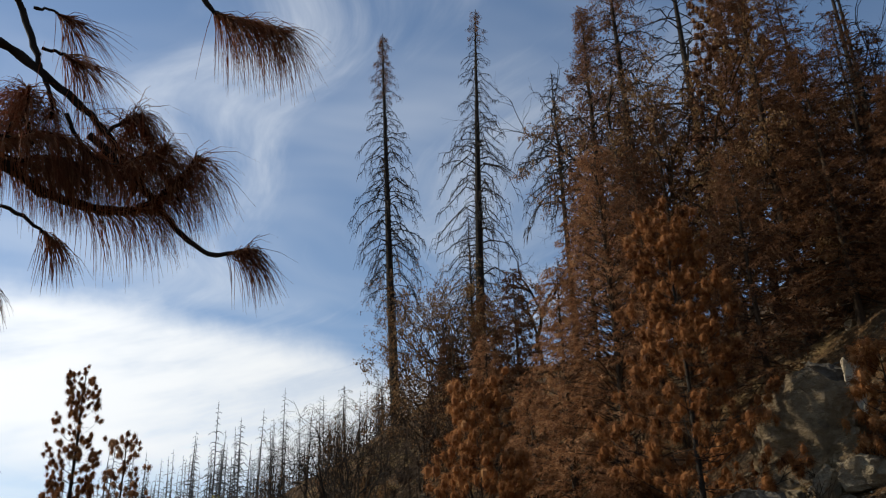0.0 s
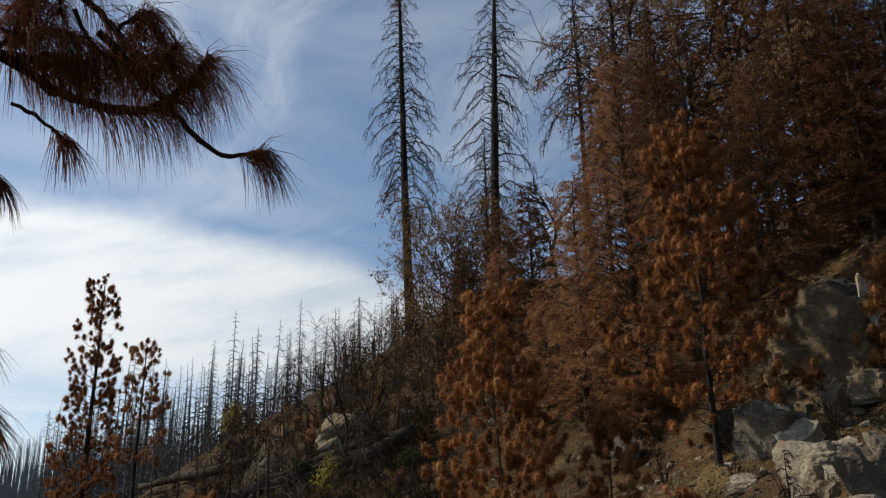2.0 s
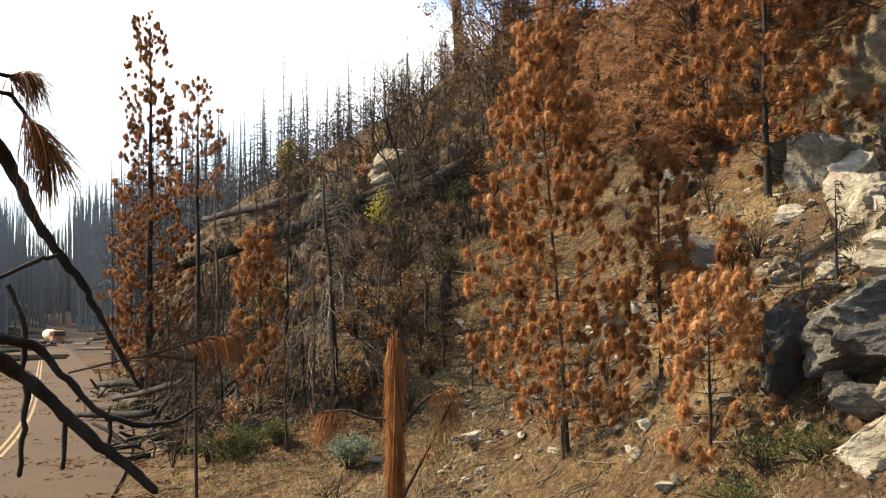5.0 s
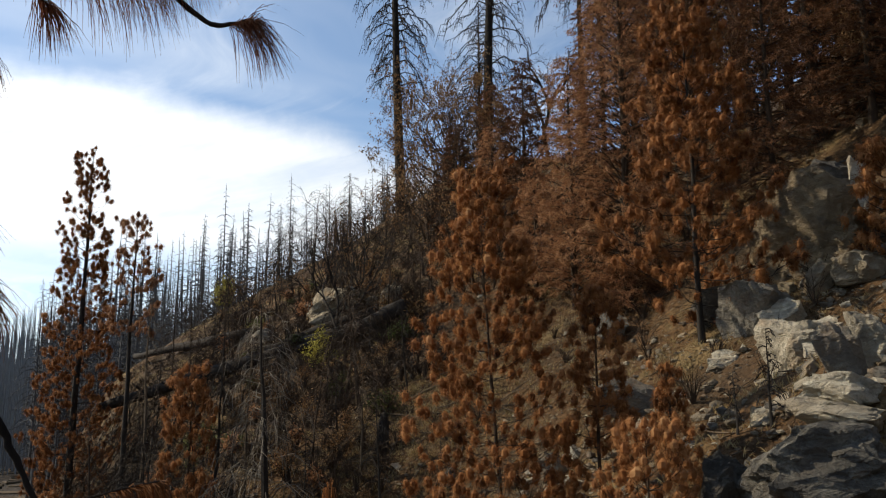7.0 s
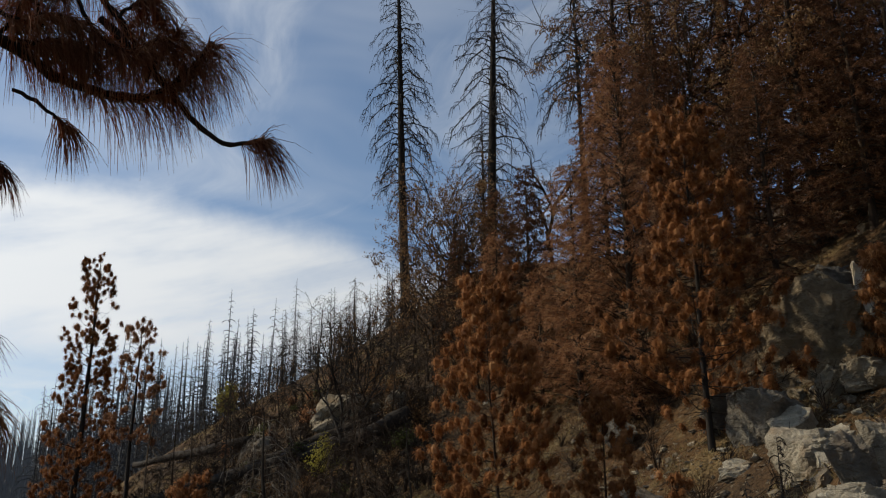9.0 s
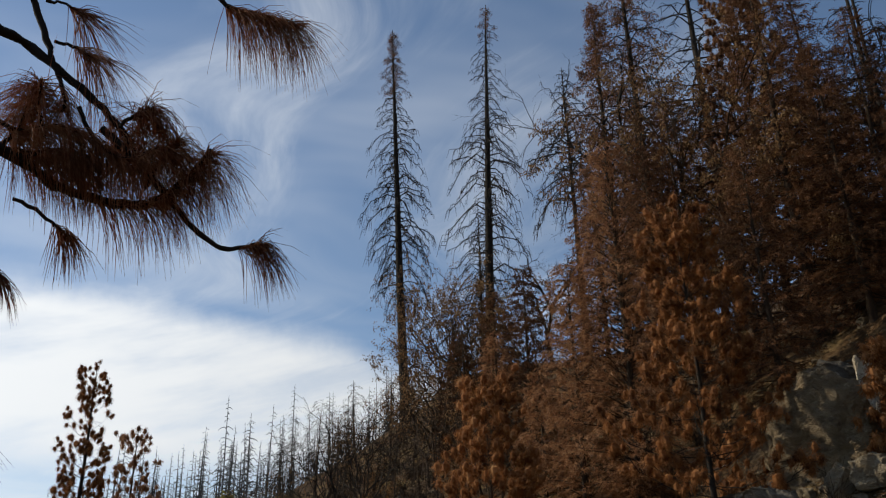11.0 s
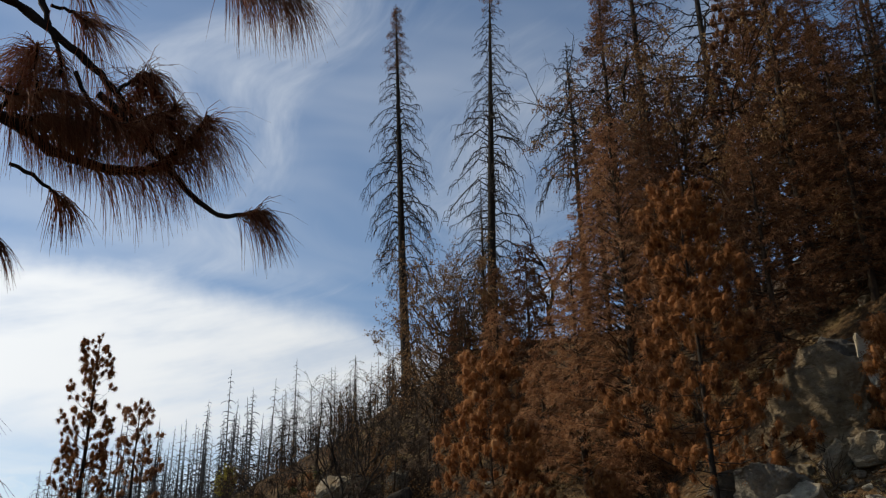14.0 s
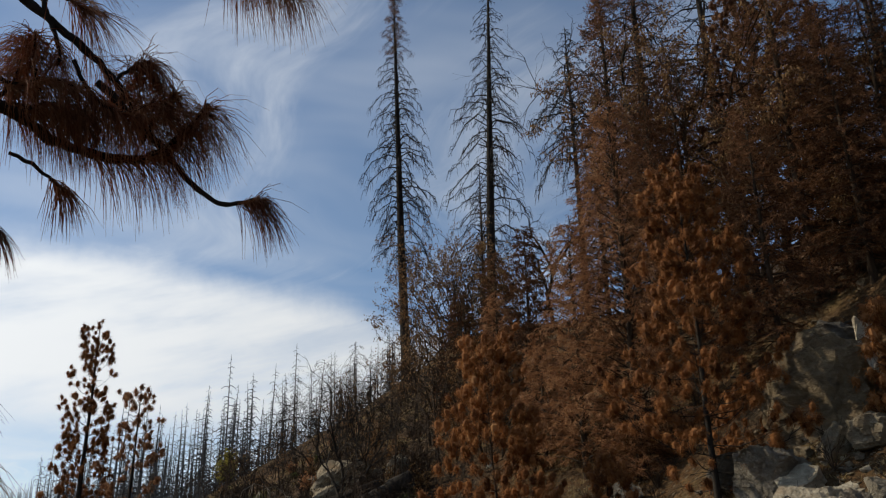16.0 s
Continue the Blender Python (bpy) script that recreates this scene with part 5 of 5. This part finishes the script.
def bank_blocks():
    """Broken blocks that make up the cut bank: a few shapes, turned and sized."""
    rng = np.random.default_rng(19)
    shapes = []
    for k in range(15):
        me = rock_mesh(300 + k, (1.0, rng.uniform(0.65, 0.95), rng.uniform(0.5, 0.85)), 14, 3, 0.045, 0.38)
        me.materials.append((rock_grey, rock_tan, rock_tan, rock_pale)[k % 4])
        shapes.append(me)
    made = 0
    while made < 175:
        f = rng.random()
        if made < 80:
            x, y = 3.7 + 6.0 * f + rng.normal() * 0.7, 9.3 + 14.0 * f + rng.normal() * 1.2
        elif made < 110:
            x, y = rng.uniform(8, 15), rng.uniform(21, 28)
        elif made < 140:
            x, y = rng.uniform(-9, 4), rng.uniform(19, 42)
        else:
            y = rng.uniform(25, 44)
            x = float(road_line(y)) + rng.uniform(4.8, 8.5)
        if math.hypot(x, y) < 9.2:
            continue
        s = 0.16 + 0.6 * rng.random() ** 2.6
        ob = new("rock", shapes[rng.integers(0, 15)])
        ob.matrix_world = pose(x, y, float(ground(x, y)) - s * 0.04, rng.normal() * 14, rng.normal() * 14, rng.uniform(0, 360)) @ Matrix.Diagonal((s, s, s, 1))
        tagged(ob, "broken angular rock in the cut bank", "rock", "broken rocks of the bank")
        made += 1


bank_blocks()


def scatter_stones():
    """Loose stones all over the slope, most by the bank."""
    rng = np.random.default_rng(9)
    shapes = []
    for k in range(8):
        me = rock_mesh(200 + k, (1, 0.8, 0.6), 10, 2 if k < 4 else 1, 0.03)
        v = np.array([p.co[:] for p in me.vertices])
        f = np.array([p.vertices[:] for p in me.polygons])
        shapes.append((v, f))
        bpy.data.meshes.remove(me)
    for mat, share, name in ((rock_grey, 900, "grey"), (rock_tan, 1900, "tan"), (rock_pale, 900, "pale")):
        buf, made = Buf(), 0
        while made < share:
            f = rng.random()
            if f < 0.35:
                x, y = rng.uniform(1.5, 8.5), rng.uniform(8.5, 24)
            elif f < 0.5:
                x, y = rng.uniform(6.6, 10.5), rng.uniform(15.5, 20.5)
            elif f < 0.75:
                x, y = rng.uniform(-1.5, 5.5), rng.uniform(15, 25)
            else:
                x, y = rng.uniform(-11, 12), rng.uniform(17, 46)
            if x - float(road_line(y)) < 5.5 or math.hypot(x, y) < 8:
                continue
            v, f = shapes[rng.integers(0, 8)]
            s = 0.05 + 0.32 * rng.random() ** 4.5
            a = rng.uniform(0, 6.28)
            turn = np.array([[math.cos(a), -math.sin(a), 0], [math.sin(a), math.cos(a), 0], [0, 0, 1]])
            w = (v * s * rng.uniform(0.7, 1.3, 3)) @ turn.T + np.array([x, y, float(ground(x, y)) + s * 0.12])
            buf.add(w, f)
            made += 1
        solo("loose_stones", buf, mat, (0, 0, 0), "loose %s stones strewn over the slope" % name, "stones", kind="stuff")


scatter_stones()


def log(a, b, radius, seed, label, mat=bark_char):
    rng = np.random.default_rng(seed)
    a, b = np.array(a, float), np.array(b, float)
    t = np.linspace(0, 1, 14)
    p = a[None] * (1 - t[:, None]) + b[None] * t[:, None]
    off = np.cumsum(rng.normal(size=(14, 3)) * radius * 0.12, axis=0)
    p = p + off - np.outer(t, off[-1])
    r = radius * (1 - 0.45 * t) * (1 + rng.normal(size=14) * 0.05)
    p[0] = p[1] * 0.04 + p[0] * 0.96
    p[1] = p[0] + (p[1] - p[0]) * 0.02
    r[0] = radius * 0.15
    mid = p[0].copy()
    ob = thing("fallen_log", tuple(mid), label, "log", "fallen burnt logs")
    stem_buf, stubs = Buf(), Buf()
    stem_buf.tube(p - mid, r, 10)
    for k in range(9):
        f = rng.uniform(0.25, 1)
        root = along(p - mid, f)
        w = unit(rng.normal(size=3) + [0, 0, 0.5])
        stubs.tube([root, root + w * rng.uniform(0.25, 0.8)], [radius * 0.22, radius * 0.08], 4)
    part("trunk", stem_buf, mat, ob, smooth=True)
    tagged(part("limb_stub", stubs, mat, ob), kind="stuff")


def lying(x0, y0, x1, y1, radius, seed, label, up0=0.1, up1=0.1, mat=bark_char):
    log((x0, y0, float(relief(x0, y0)) + radius + up0), (x1, y1, float(relief(x1, y1)) + radius + up1), radius, seed, label, mat)


log((-2.5, 34.7, 9.25), (-15.0, 37.9, 5.95), 0.36, 1, "long charred log lying down the slope")
log((-10.4, 45.4, 9.95), (-19.2, 53.7, 9.45), 0.3, 2, "charred log lying near the crest")
lying(-1.9, 34.6, -6.0, 34.6, 0.34, 3, "thick charred log beside the pale rocks", 0.3, 0.2)
lying(-3.0, 36.0, -8.5, 36.8, 0.28, 4, "charred log beneath the oak", 0.2, 0.2)
lying(-11.4, 31.1, -17.0, 36.5, 0.16, 5, "thin charred log above the road", 0.3, 0.4)
lying(-15.2, 35.0, -21.5, 45.0, 0.3, 6, "weathered log in the roadside debris", 0.0, 0.0, bark_brown)
lying(-16.5, 38.5, -20.5, 42.5, 0.24, 7, "charred log in the roadside debris", 0.5, 0.5)
lying(-13.2, 32.0, -17.2, 33.2, 0.17, 8, "charred log by the road", 0.0, 0.0, bark_char)


def stump(x, y):
    buf = Buf()
    t = np.linspace(0, 1, 6)
    buf.tube(np.stack([t * 0.08, 0 * t, -0.3 + 1.35 * t], -1), [0.3, 0.22, 0.19, 0.18, 0.17, 0.09], 10)
    solo("stump", buf, bark_char, on_land(x, y), "charred broken stump on the slope", "stump")


stump(-2.1, 26.4)


def shrub(x, y, size, seed, mat, label, n=1600, leaf=0.06, wide=0.5, group="shrubs on the slope"):
    rng = np.random.default_rng(seed)
    ob = thing("shrub", on_land(x, y), label, "shrub", group)
    stems, crown = Buf(), Buf()
    roots, ways = [], []
    for k in range(26):
        a, out = rng.uniform(0, 6.28), rng.uniform(0.1, 1.0)
        tip = np.array([math.cos(a) * out * size[0] / 2, math.sin(a) * out * size[0] / 2, size[1] * (1.05 - 0.45 * out * out) * rng.uniform(0.7, 1.1)])
        line = np.array([(0, 0, -0.1), tip * [0.45, 0.45, 0.6], tip])
        stems.tube(line, [0.014, 0.009, 0.003], 4)
        m = n // 26
        t = rng.uniform(0.4, 1.0, m)
        roots.append(along(line, t).T + rng.normal(size=(m, 3)) * size[0] * 0.07)
        ways.append(rng.normal(size=(m, 3)) + [0, 0, 0.4])
    roots = np.concatenate(roots)
    crown.blades(roots, np.concatenate(ways), leaf * rng.uniform(0.6, 1.4, len(roots)), leaf * wide, 0.2, rng)
    tagged(part("stem", stems, bark_brown, ob), kind="stuff")
    tagged(part("foliage", crown, mat, ob), kind="stuff")
    return ob


shrub(-7.3, 22.7, (2.5, 0.7), 1, leaves_green, "low green shrub in the dry grass", 3600, 0.05)
shrub(-6.2, 22.6, (1.0, 0.6), 2, leaves_green, "small green shrub in the dry grass", 1200)
shrub(-3.9, 20.6, (1.3, 0.8), 3, leaves_sage, "grey-green sagebrush shrub in dry grass", 3000, 0.05)
shrub(-14.8, 57.0, (1.8, 2.4), 4, leaves_yellow, "yellow-leaved shrub on the crest", 1500, 0.14)
shrub(-3.9, 30.5, (1.4, 1.0), 5, leaves_green, "green regrowth at the foot of the oak", 900, 0.07)
shrub(-5.0, 33.4, (1.6, 1.6), 6, leaves_yellow, "olive-yellow regrowth shrub beside the oak", 900, 0.08)
shrub(-15.3, 33.6, (0.9, 0.6), 7, leaves_green, "green weed at the roadside", 500, 0.08)
shrub(2.55, 10.5, (1.5, 0.3), 9, leaves_green, "low olive herbs among the rocks", 1500, 0.03)
shrub(3.35, 10.45, (1.3, 0.28), 10, leaves_green, "low olive herbs below the dark slab", 1300, 0.03)
shrub(2.9, 10.9, (1.1, 0.35), 8, leaves_green, "low olive herbs among the rocks", 700, 0.035)


def withered_shrubs():
    """Low shrubs with dead leaves that dot the hollow and the slope under the crest."""
    rng = np.random.default_rng(37)
    kinds = [shrub(0, 30, (rng.uniform(0.9, 1.5), rng.uniform(0.6, 1.2)), 60 + k, (leaves_brown, needles_rust, leaves_brown, leaves_green)[k], ("low shrub with withered brown leaves", "low shrub with rust-red dead leaves", "small shrub with withered tan leaves", "small olive-green regrowth shrub")[k], 420, 0.075, 0.55, "withered shrubs in the hollow") for k in range(4)]
    made = 0
    while made < 70:
        x, y = (rng.uniform(-12, -0.5), rng.uniform(22.5, 36)) if made < 45 else (rng.uniform(-15, 3), rng.uniform(36, 56))
        if x - float(road_line(y)) < 6.5:
            continue
        size = rng.uniform(0.6, 1.3)
        m = pose(*on_land(x, y), 0, 0, rng.uniform(0, 360))
        ob = kinds[made] if made < 4 else copy_thing(kinds[made % 4], m)
        ob.matrix_basis = m
        ob.scale = (size, size, size)
        made += 1


withered_shrubs()


def scatter_grass():
    rng = np.random.default_rng(12)
    n = 24000
    x, y = rng.uniform(-22, 9, n), rng.uniform(9, 62, n)
    patch = lattice(x / 3.1, y / 3.1, 21) + 0.5 * lattice(x / 1.1, y / 1.1, 22)
    keep = (patch > 0.05) & (x - road_line(y) > 5.0)
    x, y = x[keep], y[keep]
    x = np.concatenate([x, -0.6 + rng.normal(size=900) * 1.5])
    y = np.concatenate([y, 27.2 + rng.normal(size=900) * 1.6])
    z = ground(x, y)
    per = 7
    at = np.repeat(np.stack([x, y, z - 0.01], -1), per, 0) + rng.normal(size=(len(x) * per, 3)) * [0.06, 0.06, 0]
    buf = Buf()
    buf.blades(at, rng.normal(size=(len(at), 3)) * [0.5, 0.5, 0.2] + [0, 0, 1], rng.uniform(0.1, 0.34, len(at)), 0.012, 0.35, rng)
    solo("dry_grass", buf, straw_blades, (0, 0, 0), "tufts of dry straw-coloured grass", "grass", kind="stuff")


def scatter_litter():
    """Fallen needles, leaves and twigs on the soil."""
    rng = np.random.default_rng(13)
    n = 90000
    x, y = rng.uniform(-13, 11, n), rng.uniform(8, 34, n)
    patch = lattice(x / 2.3, y / 2.3, 31) + 0.6 * lattice(x / 0.8, y / 0.8, 32)
    keep = (patch > -0.15) & (x - road_line(y) > 5.0)
    x, y = x[keep], y[keep]
    at = np.stack([x, y, ground(x, y) + 0.012], -1)
    buf = Buf()
    way = rng.normal(size=(len(at), 3)) * [1, 1, 0.15] + [0.0, 0.0, 0.12]
    buf.blades(at, way, rng.uniform(0.05, 0.14, len(at)), 0.016, 0.1, rng)
    solo("needle_litter", buf, leaves_brown, (0, 0, 0), "fallen brown needles and leaves on the soil", "litter", kind="stuff")
    n = 26000
    y = rng.uniform(16, 75, n)
    x = road_line(y) + rng.choice([-1, 1], n) * 5.8 * rng.random(n) ** 0.55
    keep = lattice(x / 1.6, y / 1.6, 33) + 0.7 * lattice(x / 0.5, y / 0.5, 34) > 0.1
    x, y = x[keep], y[keep]
    dirt = Buf()
    dirt.blades(np.stack([x, y, road_level(y) + 0.075], -1), rng.normal(size=(len(x), 3)) * [1, 1, 0.1] + [0, 0, 0.1], rng.uniform(0.08, 0.3, len(x)), 0.03, 0.1, rng)
    solo("road_litter", dirt, needles_umber, (0, 0, 0), "brown needles and bark scraps blown onto the road", "litter", kind="stuff")
    sticks = Buf()
    for _ in range(1500):
        x, y = rng.uniform(-14, 9), rng.uniform(9, 44)
        if x - float(road_line(y)) < 4.8:
            continue
        a, s = rng.uniform(0, 6.28), rng.uniform(0.15, 1.1)
        x1, y1 = x + math.cos(a) * s, y + math.sin(a) * s
        p0, p1 = np.array([x, y, float(ground(x, y)) + 0.03]), np.array([x1, y1, float(ground(x1, y1)) + rng.uniform(0.02, 0.2)])
        sticks.tube([p0, (p0 + p1) / 2 + rng.normal(size=3) * 0.03, p1], [0.016, 0.013, 0.006], 4)
    for k in range(900):
        y = rng.uniform(24, 52)
        x = float(road_line(y)) + (rng.uniform(4.5, 10) if k < 500 else rng.uniform(6, 17))
        a, s = rng.uniform(0, 6.28), rng.uniform(0.4, 2.6)
        x1, y1 = x + math.cos(a) * s, y + math.sin(a) * s
        p0, p1 = np.array([x, y, float(ground(x, y)) + rng.uniform(0, 0.3)]), np.array([x1, y1, float(ground(x1, y1)) + rng.uniform(0.02, 0.5)])
        sticks.tube([p0, (p0 + p1) / 2 + rng.normal(size=3) * 0.06, p1], [0.022, 0.018, 0.009], 4)
    solo("fallen_twigs", sticks, bark_grey, (0, 0, 0), "grey twigs and sticks strewn on the ground", "twigs", kind="stuff")
    heap = Buf()
    for _ in range(260):
        y = rng.uniform(24, 48)
        x = float(road_line(y)) + rng.normal() * 1.3 + 6.2
        a, s = rng.uniform(0, 6.28), rng.uniform(0.2, 1.3)
        r = rng.uniform(0.03, 0.1)
        x1, y1 = x + math.cos(a) * s, y + math.sin(a) * s
        p0, p1 = np.array([x, y, float(ground(x, y)) + r]), np.array([x1, y1, float(ground(x1, y1)) + r + rng.random() ** 2 * 0.7])
        heap.tube([p0, p0 * 0.97 + p1 * 0.03, (p0 + p1) / 2 + rng.normal(size=3) * 0.04, p1], [r * 0.4, r, r * 0.9, r * 0.6], 6)
    solo("wood_debris", heap, bark_char, (0, 0, 0), "heaped charred wood pieces along the roadside", "debris", kind="stuff")
    slash = Buf()
    for _ in range(420):
        turn, d = radians(rng.uniform(-40, -20)), rng.uniform(90, 330)
        x, y = d * math.sin(turn), d * math.cos(turn)
        if abs(x - float(road_line(y))) < 8:
            continue
        a, s = rng.uniform(0, 3.14), rng.uniform(3, 14)
        x1, y1 = x + math.cos(a) * s, y + math.sin(a) * s
        slash.tube([(x, y, float(relief(x, y)) + 0.25), (x1, y1, float(relief(x1, y1)) + 0.3)], [0.28, 0.16], 6)
    solo("felled_logs", slash, bark_grey, (0, 0, 0), "felled grey logs strewn over the far clearing", "logs", kind="stuff")


def dead_brush():
    """Low burnt brush, knee-high and twiggy, over the slope above the road."""
    rng = np.random.default_rng(23)
    buf, made = Buf(), 0
    while made < 620:
        if made < 430:
            x, y = rng.uniform(-19, -2), rng.uniform(23, 52)
        else:
            x, y = rng.uniform(-4, 9), rng.uniform(16, 44)
        if x - float(road_line(y)) < 5.0 or lattice(x / 3.7, y / 3.7, 41) < -0.3:
            continue
        z, tall = float(ground(x, y)), rng.uniform(0.25, 0.9)
        for _ in range(11):
            a, out = rng.uniform(0, 6.28), rng.uniform(0.15, 0.8) * tall
            tip = np.array([x + math.cos(a) * out, y + math.sin(a) * out, z + tall * rng.uniform(0.5, 1.1)])
            mid = np.array([x + math.cos(a) * out * 0.4, y + math.sin(a) * out * 0.4, z + tall * 0.5])
            buf.tube([(x, y, z - 0.05), mid, tip], [0.012, 0.009, 0.004], 3)
            buf.tube([mid, mid + np.array([math.cos(a + 1.2), math.sin(a + 1.2), 0.7]) * tall * 0.4], [0.008, 0.003], 3)
        made += 1
    dark, made = Buf(), 0
    while made < 180:
        x, y = rng.uniform(-14, 0.5), rng.uniform(22, 38)
        if made > 125:
            x, y = rng.uniform(-16, 4), rng.uniform(38, 60)
        if x - float(road_line(y)) < 6.0 or lattice(x / 2.7, y / 2.7, 43) < -0.2 or (x > -2.5 and y < 29):
            continue
        z, tall = float(ground(x, y)), rng.uniform(0.4, 1.3)
        for _ in range(12):
            a, out = rng.uniform(0, 6.28), rng.uniform(0.1, 0.6) * tall
            mid = np.array([x + math.cos(a) * out * 0.4, y + math.sin(a) * out * 0.4, z + tall * rng.uniform(0.4, 0.7)])
            tip = np.array([x + math.cos(a) * out, y + math.sin(a) * out, z + tall * rng.uniform(0.5, 1.1)])
            dark.tube([(x, y, z - 0.05), mid, tip], [0.015, 0.011, 0.004], 3)
            for _ in range(3):
                root = mid + (tip - mid) * rng.random()
                turn = a + rng.normal() * 1.2
                dark.tube([root, root + np.array([math.cos(turn), math.sin(turn), rng.uniform(-0.7, 0.6)]) * tall * 0.25], [0.008, 0.003], 3)
        made += 1
    solo("twiggy_brush", dark, bark_brown, (0, 0, 0), "waist-high dead twiggy brush in the hollow", "brush", kind="stuff")
    solo("dead_brush", buf, bark_brown, (0, 0, 0), "low burnt twiggy brush on the slope", "brush", kind="stuff")


scatter_grass()
scatter_litter()
dead_brush()


# ---- the water truck on the far road ----
def box(buf, lo, hi, bevel=0.06):
    bm = bmesh.new()
    bmesh.ops.create_cube(bm, size=1.0)
    lo, hi = Vector(lo), Vector(hi)
    for v in bm.verts:
        v.co = Vector([a + (b - a) * (c + 0.5) for a, b, c in zip(lo, hi, v.co)])
    bmesh.ops.bevel(bm, geom=list(bm.edges), offset=bevel, segments=2, affect="EDGES")
    bm.verts.index_update()
    base = buf.count
    buf.verts.append(np.array([v.co[:] for v in bm.verts]))
    buf.count += len(bm.verts)
    for f in bm.faces:
        buf.faces.append(np.array([[base + v.index for v in f.verts]]))
    bm.free()


def truck():
    y = 166.0
    x = float(road_line(y)) + 0.5
    paint = plain_material("orange_truck_paint", (0.34, 0.12, 0.05), 0.5)
    cream = plain_material("cream_tank_paint", (0.72, 0.58, 0.34), 0.4)
    dark = plain_material("black_rubber", (0.02, 0.02, 0.02), 0.8)
    steel = plain_material("dull_steel", (0.25, 0.25, 0.25), 0.5, 0.6)
    glass = plain_material("dark_glass", (0.03, 0.04, 0.05), 0.1, 0.0, 0.05)
    lamp = plain_material("pale_lamp_lens", (0.8, 0.75, 0.6), 0.2, 0.0, 0.05)
    car = thing("water_truck", (x, y, float(road_level(y)) + 0.06), "orange truck with a cream water tank parked on the road", "truck")
    car.rotation_euler = (0, 0, radians(-40))
    b = Buf()
    box(b, (0.7, -0.45, 0.55), (-0.7 + 6.6, 0.45, 0.8))
    part("chassis", b, steel, car)
    b = Buf()
    box(b, (4.5, -1.2, 0.8), (6.6, 1.2, 2.7), 0.16)
    cab = part("cab", b, paint, car, "orange cab")
    b = Buf()
    box(b, (6.62, -1.0, 1.75), (6.66, 1.0, 2.45), 0.015)
    part("windscreen", b, glass, cab)
    for side in (-1, 1):
        b = Buf()
        box(b, (5.2, side * 1.23 - 0.02, 1.75), (6.2, side * 1.23 + 0.02, 2.4), 0.015)
        part("side_window", b, glass, cab)
        b = Buf()
        box(b, (6.6, side * 0.85 - 0.16, 1.0), (6.66, side * 0.85 + 0.16, 1.22), 0.02)
        part("headlight", b, lamp, cab)
    b = Buf()
    box(b, (6.5, -1.15, 0.5), (6.75, 1.15, 0.78), 0.05)
    part("bumper", b, steel, car)
    b = Buf()
    t = np.array([0.0, 0.06, 0.25, 0.5, 0.75, 0.94, 1.0])
    b.tube(np.stack([4.3 - 4.1 * t, 0 * t, 1.85 + 0 * t], -1), [0.3, 0.85, 1.02, 1.04, 1.02, 0.85, 0.3], 20)
    part("tank", b, cream, car, "cream round water tank", smooth=True)
    for xw in (5.6, 1.9, 0.75):
        for side in (-1, 1):
            b = Buf()
            b.tube([(xw, side * 0.8, 0.5), (xw, side * 0.84, 0.5), (xw, side * 1.12, 0.5), (xw, side * 1.16, 0.5)], [0.4, 0.5, 0.5, 0.4], 18)
            wheel = part("wheel", b, dark, car)
            b = Buf()
            b.tube([(xw, side * 1.1, 0.5), (xw, side * 1.17, 0.5)], [0.27, 0.24], 14)
            part("rim", b, steel, wheel)


truck()
